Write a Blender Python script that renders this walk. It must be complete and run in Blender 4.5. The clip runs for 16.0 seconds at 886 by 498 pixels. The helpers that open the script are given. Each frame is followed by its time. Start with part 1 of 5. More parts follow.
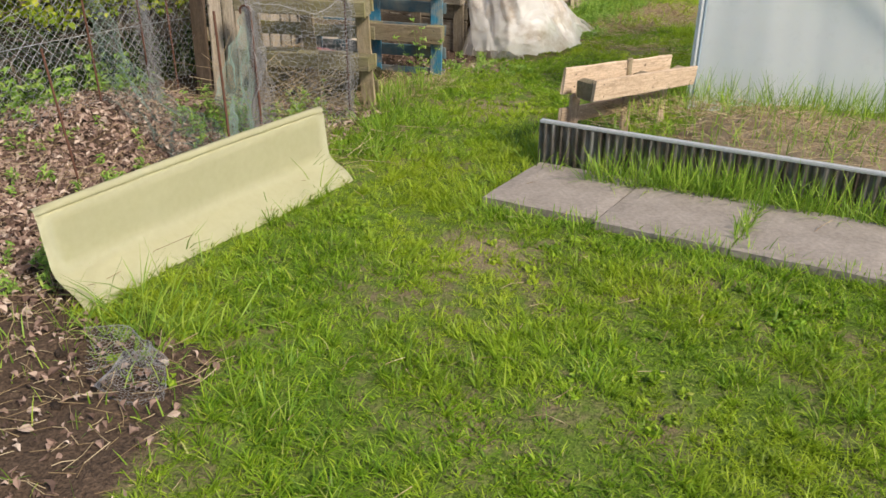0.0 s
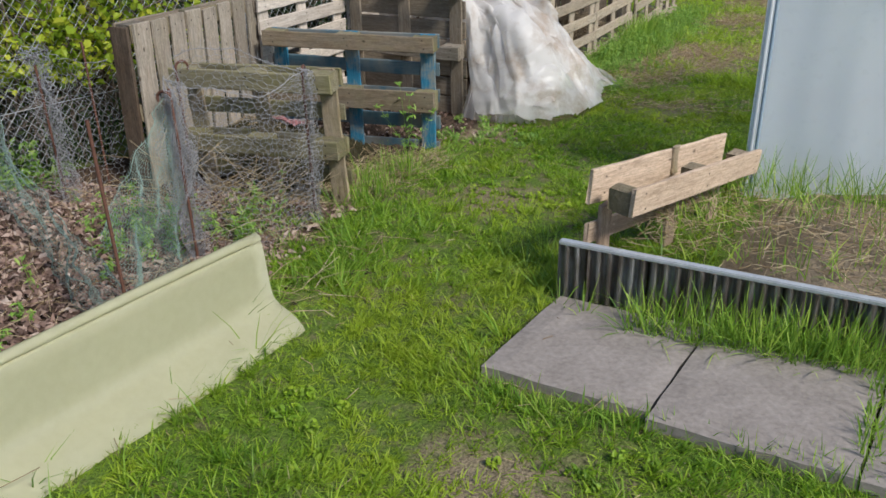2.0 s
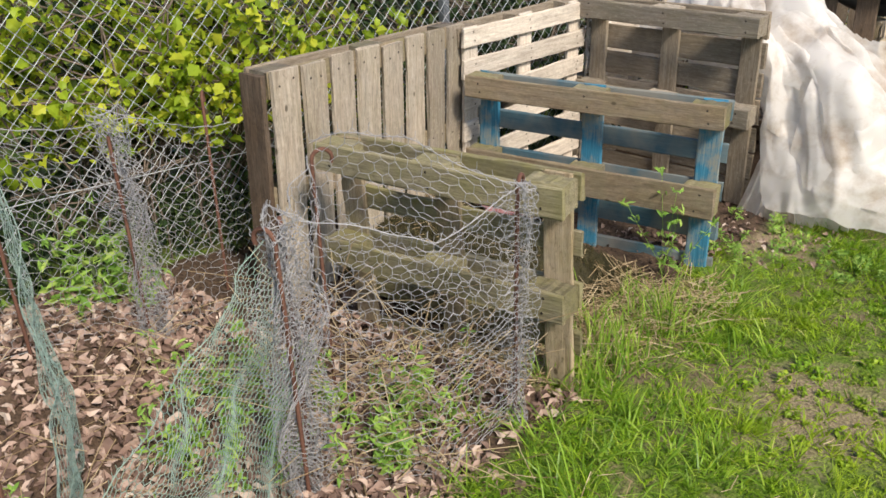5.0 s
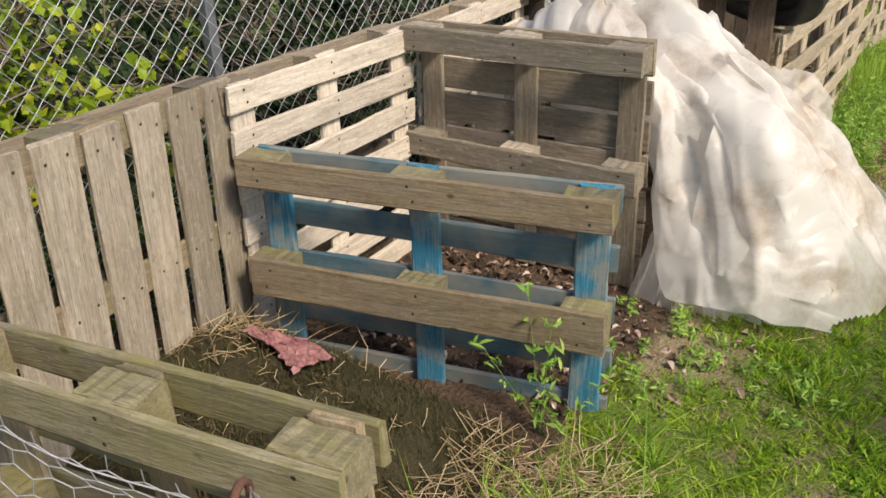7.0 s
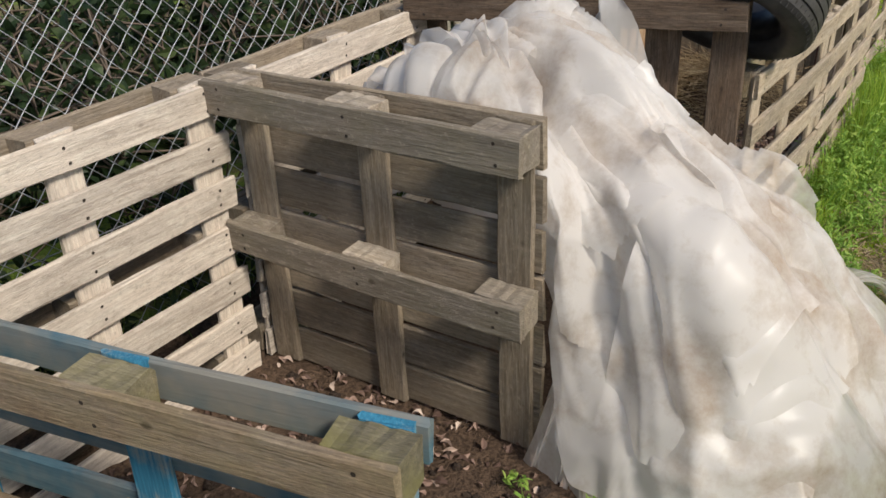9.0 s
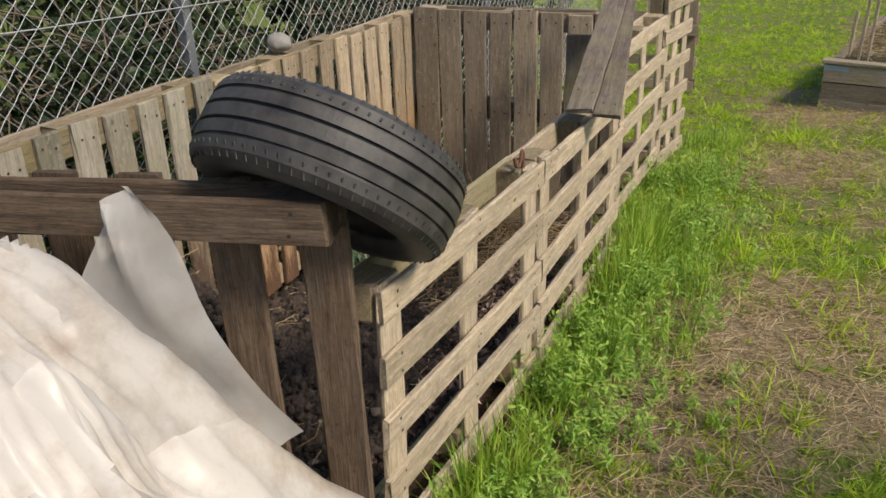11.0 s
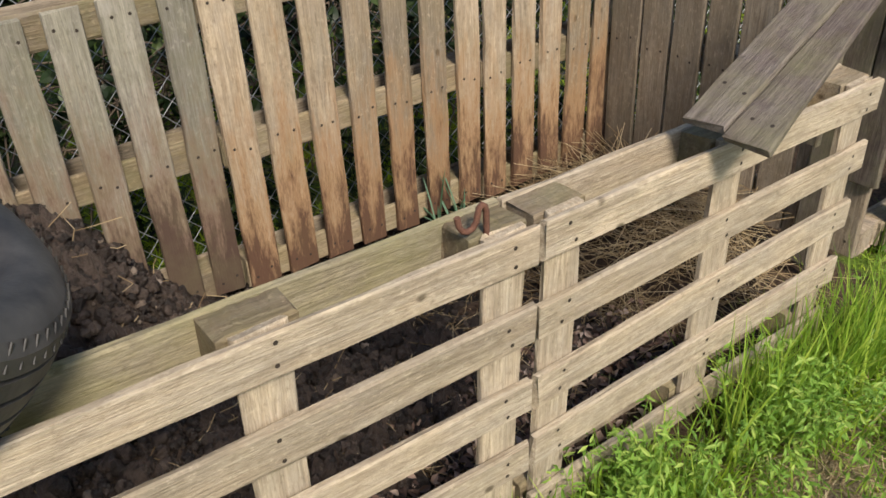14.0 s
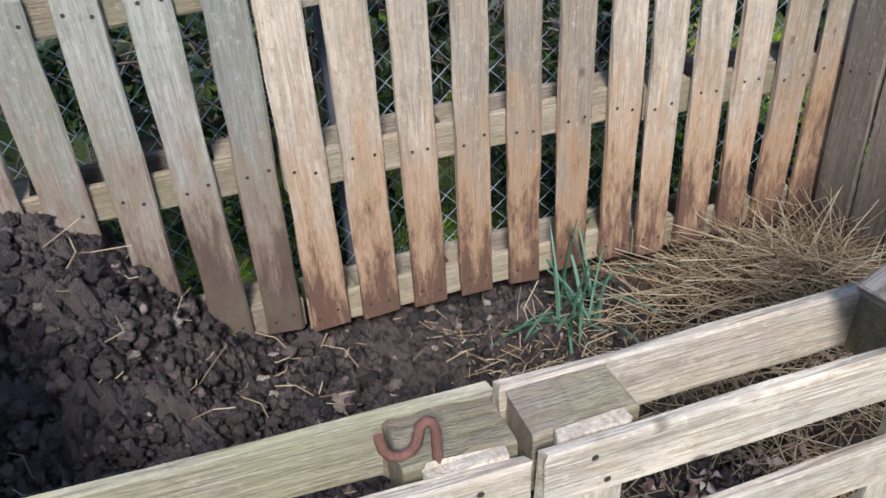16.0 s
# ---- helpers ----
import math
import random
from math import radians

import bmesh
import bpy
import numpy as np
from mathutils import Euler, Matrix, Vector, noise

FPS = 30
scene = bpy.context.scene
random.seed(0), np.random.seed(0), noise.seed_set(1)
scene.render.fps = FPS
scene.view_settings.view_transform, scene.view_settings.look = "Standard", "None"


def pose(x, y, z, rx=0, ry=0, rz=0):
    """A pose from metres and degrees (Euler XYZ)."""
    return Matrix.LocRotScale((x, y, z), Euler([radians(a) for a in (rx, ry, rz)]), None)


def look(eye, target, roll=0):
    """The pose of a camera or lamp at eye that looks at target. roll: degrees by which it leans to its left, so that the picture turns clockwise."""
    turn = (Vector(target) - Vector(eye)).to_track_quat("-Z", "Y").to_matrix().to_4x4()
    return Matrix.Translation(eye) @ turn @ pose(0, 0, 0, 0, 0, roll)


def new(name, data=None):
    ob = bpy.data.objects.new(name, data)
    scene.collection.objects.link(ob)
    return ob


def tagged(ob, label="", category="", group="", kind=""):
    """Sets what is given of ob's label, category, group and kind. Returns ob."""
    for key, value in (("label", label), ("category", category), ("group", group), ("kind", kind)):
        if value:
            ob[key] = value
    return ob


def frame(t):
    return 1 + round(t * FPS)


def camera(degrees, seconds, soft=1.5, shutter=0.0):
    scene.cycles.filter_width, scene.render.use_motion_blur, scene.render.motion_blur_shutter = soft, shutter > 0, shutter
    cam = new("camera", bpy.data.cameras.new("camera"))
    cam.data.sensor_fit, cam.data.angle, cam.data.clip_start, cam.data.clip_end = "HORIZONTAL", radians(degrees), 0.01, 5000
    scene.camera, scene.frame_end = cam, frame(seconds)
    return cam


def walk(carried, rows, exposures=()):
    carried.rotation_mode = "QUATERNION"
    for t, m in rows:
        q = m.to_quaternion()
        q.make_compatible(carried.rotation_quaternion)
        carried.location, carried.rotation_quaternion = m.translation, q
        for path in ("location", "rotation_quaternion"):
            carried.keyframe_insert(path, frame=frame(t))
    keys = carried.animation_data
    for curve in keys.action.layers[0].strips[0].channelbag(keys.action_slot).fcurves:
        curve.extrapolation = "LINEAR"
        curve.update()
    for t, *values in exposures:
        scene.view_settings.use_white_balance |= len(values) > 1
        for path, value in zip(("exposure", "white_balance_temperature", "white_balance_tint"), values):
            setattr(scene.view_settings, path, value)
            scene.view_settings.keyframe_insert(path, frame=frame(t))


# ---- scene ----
cam = camera(54.3, 16.0, soft=1.6)
METRES, EYE, TILT, LEAN, TURN = 10.2, 1.6, 0.0, 0.0, 28.7
ROWS = [
    (0.0, 0.0, 0.0, 0.0, 0.04, -28.29, -0.07),
    (0.5, 0.0063, 0.0324, -0.0022, -3.8, -27.68, -1.23),
    (1.0, 0.0068, 0.0709, -0.0027, -7.31, -26.99, -0.75),
    (1.5, 0.0129, 0.1047, -0.0049, -6.43, -27.0, -0.24),
    (2.0, 0.0117, 0.1353, -0.0066, 0.42, -26.85, 1.27),
    (2.5, 0.0078, 0.1655, -0.006, 7.48, -26.87, 2.03),
    (3.0, 0.0113, 0.196, -0.0097, 15.09, -26.09, 1.79),
    (5.5, -0.0336, 0.3586, -0.0266, 13.96, -26.97, 1.5),
    (6.0, -0.0372, 0.3918, -0.0275, 7.86, -27.7, 1.79),
    (6.5, -0.0304, 0.4267, -0.0308, 7.05, -27.77, 1.65),
    (7.0, -0.0237, 0.4604, -0.0351, 5.25, -27.73, 1.99),
    (7.5, -0.0181, 0.493, -0.0369, 3.34, -28.03, 1.07),
    (8.0, -0.006, 0.5183, -0.0389, 3.95, -30.08, 1.64),
    (8.5, 0.0077, 0.5434, -0.0389, 6.16, -29.89, 2.51),
    (9.0, 0.0185, 0.5769, -0.0409, 5.88, -29.49, 2.2),
    (9.5, 0.033, 0.6067, -0.0388, -0.08, -28.23, 1.39),
    (10.0, 0.0546, 0.6357, -0.0404, -2.65, -25.89, 1.43),
    (12.5, 0.1552, 0.7801, -0.0548, -3.16, -24.21, 2.26),
    (13.0, 0.1658, 0.8051, -0.0566, 4.18, -27.62, 2.01),
    (13.5, 0.1804, 0.8232, -0.0593, 13.51, -30.52, 1.32),
    (14.0, 0.1923, 0.8413, -0.0597, 24.73, -32.66, 2.3),
    (14.5, 0.1885, 0.8592, -0.063, 30.56, -32.68, 1.36),
    (15.0, 0.1815, 0.8799, -0.0657, 37.22, -33.79, 0.38),
    (15.5, 0.1829, 0.9001, -0.068, 40.98, -34.44, 2.08),
    (16.0, 0.1876, 0.9208, -0.0691, 42.68, -34.98, 3.1),
]
walk(cam, [(t, pose(0, 0, EYE, TILT, LEAN, TURN) @ pose(METRES * x, METRES * y, METRES * z, 90 + pitch, roll, yaw)) for t, x, y, z, yaw, pitch, roll in ROWS],
     [(0.0, 0.34, 6800, 10), (0.5, 0.06, 6450, 10), (1.0, -0.02, 6100, 9), (2.0, 0.0, 5900, 9), (3.0, 0.30, 6000, 9), (5.5, 0.52, 6700, 10), (6.5, 0.48, 6850, 10), (8.0, 0.16, 6750, 10), (9.0, 0.03, 6500, 10), (10.0, -0.06, 6900, 11),
      (12.5, 0.56, 6750, 9), (13.0, 0.42, 6600, 9), (13.5, 0.29, 6800, 10), (14.0, 0.29, 6650, 10), (15.0, 0.44, 5900, 11), (15.5, 0.52, 5600, 12), (16.0, 0.70, 5300, 12)])

# ---- world, sun, exposure ----
SUN_TO = Vector((0.67, -0.20, 0.69)).normalized()
world = bpy.data.worlds.new("sky")
scene.world = world
world.use_nodes = True
wn = world.node_tree
sky = wn.nodes.new("ShaderNodeTexSky")
sky.sky_type, sky.sun_disc = "NISHITA", False
sky.sun_elevation = math.asin(SUN_TO.z)
sky.sun_rotation = math.atan2(SUN_TO.x, SUN_TO.y)
wn.links.new(sky.outputs[0], wn.nodes["Background"].inputs[0])
wn.nodes["Background"].inputs[1].default_value = 0.125
sun = new("sun", bpy.data.lights.new("sun", "SUN"))
sun.data.energy, sun.data.angle, sun.data.color = 4.1, radians(12), (1.0, 0.92, 0.80)
sun.matrix_world = look((0, 0, 20), Vector((0, 0, 20)) - SUN_TO)


# ---- materials ----
class Mat:
    """A small node-tree writer."""

    def __init__(self, name):
        self.m = bpy.data.materials.new(name)
        self.m.use_nodes = True
        self.t = self.m.node_tree
        self.b = self.t.nodes["Principled BSDF"]
        self.o = self.t.nodes["Material Output"]

    def n(self, kind, operation=""):
        node = self.t.nodes.new(kind)
        if operation:
            node.operation = operation
        return node

    def link(self, a, b):
        self.t.links.new(a, b)

    def coords(self, which="Object", scale=(1, 1, 1), shift=False):
        c = self.n("ShaderNodeTexCoord").outputs[which]
        if shift:
            add = self.n("ShaderNodeVectorMath", "MULTIPLY_ADD")
            r = self.n("ShaderNodeObjectInfo").outputs["Random"]
            self.link(r, add.inputs[0])
            add.inputs[1].default_value = (37, 19, 53)
            self.link(c, add.inputs[2])
            c = add.outputs[0]
        mp = self.n("ShaderNodeMapping")
        mp.inputs["Scale"].default_value = scale
        self.link(c, mp.inputs[0])
        return mp.outputs[0]

    def noise(self, vec, scale, detail=4, rough=0.6, distort=0.0):
        t = self.n("ShaderNodeTexNoise")
        t.inputs["Scale"].default_value, t.inputs["Detail"].default_value = scale, detail
        t.inputs["Roughness"].default_value, t.inputs["Distortion"].default_value = rough, distort
        self.link(vec, t.inputs["Vector"])
        return t.outputs[0]

    def ramp(self, fac, stops):
        r = self.n("ShaderNodeValToRGB")
        els = r.color_ramp.elements
        while len(els) < len(stops):
            els.new(0.5)
        for e, (p, c) in zip(els, stops):
            e.position = p
            e.color = (*c, 1) if len(c) == 3 else c
        self.link(fac, r.inputs[0])
        return r.outputs[0]

    def mix(self, fac, a, b, how="MIX"):
        x = self.n("ShaderNodeMix")
        x.data_type, x.blend_type = "RGBA", how
        for s, v in ((x.inputs[0], fac), (x.inputs[6], a), (x.inputs[7], b)):
            if isinstance(v, (int, float)):
                s.default_value = v
            elif isinstance(v, tuple):
                s.default_value = (*v, 1)
            else:
                self.link(v, s)
        return x.outputs[2]

    def math(self, op, a, b=0.0, clamp=False):
        x = self.n("ShaderNodeMath", op)
        x.use_clamp = clamp
        for s, v in zip(x.inputs, (a, b)):
            if isinstance(v, (int, float)):
                s.default_value = v
            else:
                self.link(v, s)
        return x.outputs[0]

    def done(self, colour, rough=0.8, metal=0.0, bump=None, strength=0.4, dist=0.01, spec=0.3):
        if isinstance(colour, tuple):
            self.b.inputs["Base Color"].default_value = (*colour, 1)
        else:
            self.link(colour, self.b.inputs["Base Color"])
        if isinstance(rough, (int, float)):
            self.b.inputs["Roughness"].default_value = rough
        else:
            self.link(rough, self.b.inputs["Roughness"])
        self.b.inputs["Metallic"].default_value = metal
        self.b.inputs["Specular IOR Level"].default_value = spec
        if bump is not None:
            k = self.n("ShaderNodeBump")
            k.inputs["Strength"].default_value, k.inputs["Distance"].default_value = strength, dist
            self.link(bump, k.inputs["Height"])
            self.link(k.outputs[0], self.b.inputs["Normal"])
        return self.m


def wood(name, light, dark, grey=0.3, moss=0.0, moss_colour=(0.16, 0.17, 0.05), stain=None, spread=0.45, contrast=0.6):
    """Weathered sawn timber: grain along local x, grey weathering, moss and an optional stain towards one end."""
    k = Mat(name)
    v = k.coords("Object", (1.2, 22, 22), shift=True)
    rings = k.noise(v, 3.2, 5, 0.65, 1.2)
    fine = k.noise(k.coords("Object", (6, 160, 160), shift=True), 2.0, 3, 0.7)
    c = k.ramp(rings, [(0.25, dark), (0.5, tuple(0.5 * (a + b) for a, b in zip(light, dark))), (0.72, light)])
    blot = k.noise(k.coords("Object", (1, 3, 3), shift=True), 5.0, 6, 0.7)
    g = k.mix(k.math("MULTIPLY", k.ramp(blot, [(0.38, (0, 0, 0)), (0.62, (1, 1, 1))]), grey), c, (0.34, 0.31, 0.27))
    smear = k.noise(k.coords("Object", (0.8, 7, 7), shift=True), 4.0, 5, 0.75, 0.6)
    g = k.mix(k.math("MULTIPLY", k.ramp(smear, [(0.5, (0, 0, 0)), (0.72, (1, 1, 1))]), 0.6), g, tuple(0.5 * a for a in dark))
    c = k.mix(k.math("MULTIPLY", k.ramp(fine, [(0.3, (1, 1, 1)), (0.56, (0, 0, 0))]), contrast), g, tuple(0.45 * a for a in dark))
    streak = k.noise(k.coords("Object", (0.6, 17, 17), shift=True), 3.0, 6, 0.75, 0.4)
    c = k.mix(k.math("MULTIPLY", k.ramp(streak, [(0.49, (0, 0, 0)), (0.64, (1, 1, 1))]), 0.42), c, tuple(0.55 * a for a in dark))
    pale = k.noise(k.coords("Object", (2.5, 12, 12), shift=True), 4.0, 5, 0.7)
    c = k.mix(k.math("MULTIPLY", k.ramp(pale, [(0.55, (0, 0, 0)), (0.72, (1, 1, 1))]), 0.4), c, tuple(min(0.85, 1.15 * a) for a in light))
    rnd = k.n("ShaderNodeObjectInfo").outputs["Random"]
    tone = k.ramp(rnd, [(0.0, (1 - spread,) * 3), (1.0, (1 + spread * 0.35,) * 3)])
    c = k.mix(1.0, c, tone, "MULTIPLY")
    knots = k.n("ShaderNodeTexVoronoi")
    knots.inputs["Scale"].default_value = 5.0
    k.link(k.coords("Object", (1, 1.6, 1.6), shift=True), knots.inputs["Vector"])
    c = k.mix(k.ramp(knots.outputs[0], [(0.045, (0.95, 0.95, 0.95)), (0.085, (0, 0, 0))]), c, tuple(0.3 * a for a in dark))
    rot = k.noise(k.coords("Object", (1, 4, 4), shift=True), 7.0, 6, 0.75, 0.5)
    c = k.mix(k.math("MULTIPLY", k.ramp(rot, [(0.54, (0, 0, 0)), (0.70, (1, 1, 1))]), 0.5), c, tuple(0.45 * a for a in dark))
    speck = k.noise(k.coords("Object", (1, 1.5, 1.5), shift=True), 45.0, 5, 0.75)
    c = k.mix(k.math("MULTIPLY", k.ramp(speck, [(0.55, (0, 0, 0)), (0.68, (1, 1, 1))]), 0.55), c, tuple(0.5 * a for a in dark))
    c = k.mix(k.math("MULTIPLY", k.ramp(speck, [(0.32, (1, 1, 1)), (0.44, (0, 0, 0))]), 0.35), c, tuple(min(0.85, 1.12 * a) for a in light))
    if stain:
        sep = k.n("ShaderNodeSeparateXYZ")
        k.link(k.n("ShaderNodeTexCoord").outputs["Object"], sep.inputs[0])
        edge = k.math("ADD", sep.outputs[0], k.math("MULTIPLY", k.math("SUBTRACT", k.noise(k.coords("Object", (1, 5, 5), shift=True), 3.5, 6, 0.78), 0.5), 1.7))
        for lo, hi, col, amt in stain:
            mask = k.ramp(k.math("ADD", edge, 0.5), [(max(0.0, lo), (amt, amt, amt)), (max(0.01, hi), (0, 0, 0))])
            c = k.mix(mask, c, col)
    if moss:
        mk = k.noise(k.coords("Object", (1, 1, 1), shift=True), 6.0, 5, 0.7)
        c = k.mix(k.math("MULTIPLY", k.ramp(mk, [(0.4, (0, 0, 0)), (0.68, (1, 1, 1))]), moss), c, moss_colour)
    return k.done(c, 0.85, bump=k.math("ADD", fine, rings), strength=0.75, dist=0.004, spec=0.2)


MOSSPALE = wood("mossy_pale_pine", (0.50, 0.43, 0.29), (0.29, 0.24, 0.15), 0.4, 0.55, (0.27, 0.25, 0.11))
PALE = wood("pale_pine", (0.66, 0.55, 0.41), (0.39, 0.30, 0.205), 0.45, 0.08, spread=0.25, contrast=0.5)
WHITE = wood("bleached_pine", (0.80, 0.71, 0.60), (0.56, 0.46, 0.37), 0.2, 0.0, spread=0.2, contrast=0.3)
GREYW = wood("grey_board", (0.55, 0.465, 0.37), (0.33, 0.26, 0.19), 0.5, 0.12)
SILVER = wood("silvered_board", (0.42, 0.34, 0.25), (0.25, 0.19, 0.13), 0.4, 0.05)
MOSSY = wood("mossy_board", (0.36, 0.31, 0.19), (0.20, 0.17, 0.10), 0.3, 0.7, (0.22, 0.20, 0.07))
TAN = wood("tan_board", (0.46, 0.36, 0.23), (0.29, 0.21, 0.13), 0.4, 0.3)
STAINED = wood("stained_slat", (0.60, 0.48, 0.34), (0.38, 0.28, 0.18), 0.45, 0.08,
               stain=[(0.26, 0.66, (0.35, 0.20, 0.10), 0.78), (0.05, 0.30, (0.09, 0.045, 0.032), 0.9)])
GREYSTAIN = wood("grey_stained_slat", (0.46, 0.42, 0.34), (0.28, 0.25, 0.19), 0.6, 0.25, (0.22, 0.22, 0.11),
                 stain=[(0.38, 0.80, (0.22, 0.135, 0.09), 0.75), (0.18, 0.46, (0.07, 0.042, 0.033), 0.85)])
TANSKID = wood("brown_skid_board", (0.40, 0.30, 0.19), (0.21, 0.15, 0.095), 0.35, 0.35, (0.24, 0.22, 0.12))
CLOSING = wood("weathered_brown_board", (0.50, 0.40, 0.29), (0.29, 0.22, 0.155), 0.4, 0.05)
DARKW = wood("dark_creosoted_board", (0.17, 0.115, 0.075), (0.07, 0.048, 0.034), 0.15, 0.0)
BROWN = wood("brown_painted_board", (0.19, 0.15, 0.13), (0.10, 0.072, 0.065), 0.35, 0.5, (0.20, 0.19, 0.10))
FRESH = wood("fresh_pallet_wood", (0.76, 0.59, 0.44), (0.52, 0.37, 0.25), 0.05, 0.0)
SLEEPER = wood("sleeper_timber", (0.40, 0.33, 0.24), (0.25, 0.2, 0.14), 0.5, 0.0)


def blue_paint():
    k = Mat("worn_blue_paint")
    v = k.coords("Object", (1, 1, 1), shift=True)
    big = k.noise(v, 5.0, 5, 0.7)
    fine = k.noise(k.coords("Object", (3, 60, 60), shift=True), 3.0, 4, 0.7)
    blue = k.ramp(fine, [(0.3, (0.02, 0.11, 0.19)), (0.7, (0.05, 0.24, 0.36))])
    worn = k.ramp(k.math("ADD", k.math("MULTIPLY", big, 0.7), k.math("MULTIPLY", fine, 0.3)), [(0.46, (0, 0, 0)), (0.60, (1, 1, 1))])
    c = k.mix(worn, blue, (0.25, 0.24, 0.20))
    return k.done(c, 0.65, bump=fine, strength=0.4, dist=0.003)


def blue_grey():
    k = Mat("faded_blue_board")
    fine = k.noise(k.coords("Object", (2, 50, 50), shift=True), 3.0, 4, 0.7)
    big = k.noise(k.coords("Object", (1, 1, 1), shift=True), 4.0, 4, 0.6)
    c = k.mix(k.ramp(big, [(0.4, (0, 0, 0)), (0.66, (1, 1, 1))]), k.ramp(fine, [(0.3, (0.04, 0.09, 0.12)), (0.7, (0.09, 0.16, 0.19))]), (0.22, 0.21, 0.18))
    return k.done(c, 0.75, bump=fine, strength=0.4, dist=0.003)


BLUE, BLUEGREY = blue_paint(), blue_grey()


def plain(name, a, b, scale=12, rough=0.8, metal=0.0, bump=0.4, dist=0.005, spec=0.3, shift=False):
    k = Mat(name)
    v = k.coords("Object", (1, 1, 1), shift=shift)
    big, fine = k.noise(v, scale, 5, 0.65), k.noise(v, scale * 9, 3, 0.6)
    c = k.mix(0.5, k.ramp(big, [(0.3, a), (0.7, b)]), k.ramp(fine, [(0.3, a), (0.7, b)]))
    return k.done(c, rough, metal, fine, bump, dist, spec)


RUST = plain("rusty_iron", (0.075, 0.034, 0.025), (0.18, 0.085, 0.055), 40, 0.85)
GALV = plain("galvanised_wire", (0.36, 0.37, 0.39), (0.58, 0.59, 0.60), 20, 0.5, 0.35, 0.1)
NETWIRE = plain("aged_netting_wire", (0.23, 0.225, 0.23), (0.47, 0.455, 0.46), 14, 0.6, 0.25, 0.1)
GREENNET = plain("green_coated_wire", (0.16, 0.24, 0.19), (0.36, 0.44, 0.38), 14, 0.6, 0.1, 0.1)
ALLOY = plain("black_wheel_alloy", (0.02, 0.02, 0.022), (0.05, 0.05, 0.055), 30, 0.35, 0.5, 0.1)
DARKPOST = plain("dark_steel_post", (0.12, 0.13, 0.145), (0.20, 0.21, 0.225), 20, 0.5, 0.4)
NAIL = plain("nail_head", (0.03, 0.025, 0.02), (0.06, 0.045, 0.035), 30, 0.7, 0.3)
CONCRETE = plain("concrete_slab", (0.19, 0.16, 0.135), (0.37, 0.32, 0.28), 5, 0.92, 0, 0.5, 0.006)
CREAM = plain("cream_acrylic", (0.63, 0.60, 0.37), (0.70, 0.67, 0.44), 3, 0.24, 0, 0.02, 0.002, 0.9)
SOIL = plain("dark_soil", (0.035, 0.024, 0.018), (0.10, 0.07, 0.052), 14, 0.95, 0, 1.0, 0.03, 0.25)
CLOD = plain("wet_manure", (0.022, 0.015, 0.012), (0.13, 0.094, 0.075), 25, 0.4, 0, 1.0, 0.012, 0.5)
PVC = plain("white_tube", (0.70, 0.72, 0.74), (0.78, 0.80, 0.82), 5, 0.4)
BLUESTRIP = plain("pale_blue_membrane", (0.22, 0.29, 0.36), (0.34, 0.41, 0.47), 8, 0.6)
DRYSOIL = plain("dry_bed_soil", (0.17, 0.125, 0.08), (0.36, 0.28, 0.185), 10, 0.95, 0, 0.8, 0.02)
STONE = plain("grey_stone", (0.16, 0.155, 0.14), (0.32, 0.30, 0.28), 25, 0.9)
PINK = plain("pink_plastic_scrap", (0.16, 0.04, 0.055), (0.40, 0.22, 0.20), 9, 0.6)


def island(name, stops, rough=0.7, translucent=0.0, spec=0.3, patch=()):
    """Material whose pieces differ from one another; thin ones let light through."""
    k = Mat(name)
    r = k.n("ShaderNodeNewGeometry").outputs["Random Per Island"]
    c = k.ramp(r, stops)
    for sc, lo, hi, col, amt in patch:
        big = k.noise(k.coords("Object"), sc, 3, 0.6)
        c = k.mix(k.ramp(big, [(lo, (0, 0, 0)), (hi, (amt,) * 3)]), c, col)
    m = k.done(c, rough, spec=spec)
    if translucent:
        tr = k.n("ShaderNodeBsdfTranslucent")
        k.link(c, tr.inputs[0])
        mx = k.n("ShaderNodeMixShader")
        mx.inputs[0].default_value = translucent
        k.link(k.b.outputs[0], mx.inputs[1])
        k.link(tr.outputs[0], mx.inputs[2])
        k.link(mx.outputs[0], k.o.inputs[0])
    return m


GRASS = island("grass_blades", [(0.0, (0.10, 0.20, 0.015)), (0.4, (0.20, 0.36, 0.022)), (0.75, (0.32, 0.49, 0.03)), (0.97, (0.44, 0.54, 0.05)), (1.0, (0.52, 0.46, 0.24))],
               0.5, 0.45, 0.35, ((0.9, 0.42, 0.60, (0.44, 0.52, 0.035), 0.6), (8.0, 0.5, 0.66, (0.08, 0.17, 0.018), 0.45)))
# Brighter copy of the grass colours: sunlight on the far lawn is painted in.
FARGRASS = island("grass_painted_sunlit", [(0.0, (0.28, 0.42, 0.02)), (0.5, (0.45, 0.62, 0.035)), (0.95, (0.60, 0.72, 0.06)), (1.0, (0.58, 0.52, 0.28))], 0.5, 0.5, 0.35, ((5.0, 0.48, 0.66, (0.17, 0.30, 0.025), 0.7),))
LONGGRASS = island("long_grass", [(0.0, (0.13, 0.25, 0.03)), (0.6, (0.27, 0.43, 0.045)), (1.0, (0.48, 0.60, 0.10))], 0.45, 0.4, 0.4)
STRAPLEAF = island("strap_leaves", [(0.0, (0.06, 0.13, 0.07)), (1.0, (0.16, 0.26, 0.17))], 0.45, 0.3)
STRAW = island("straw", [(0.0, (0.20, 0.13, 0.07)), (0.5, (0.42, 0.31, 0.17)), (1.0, (0.62, 0.50, 0.32))], 0.7, 0.1)
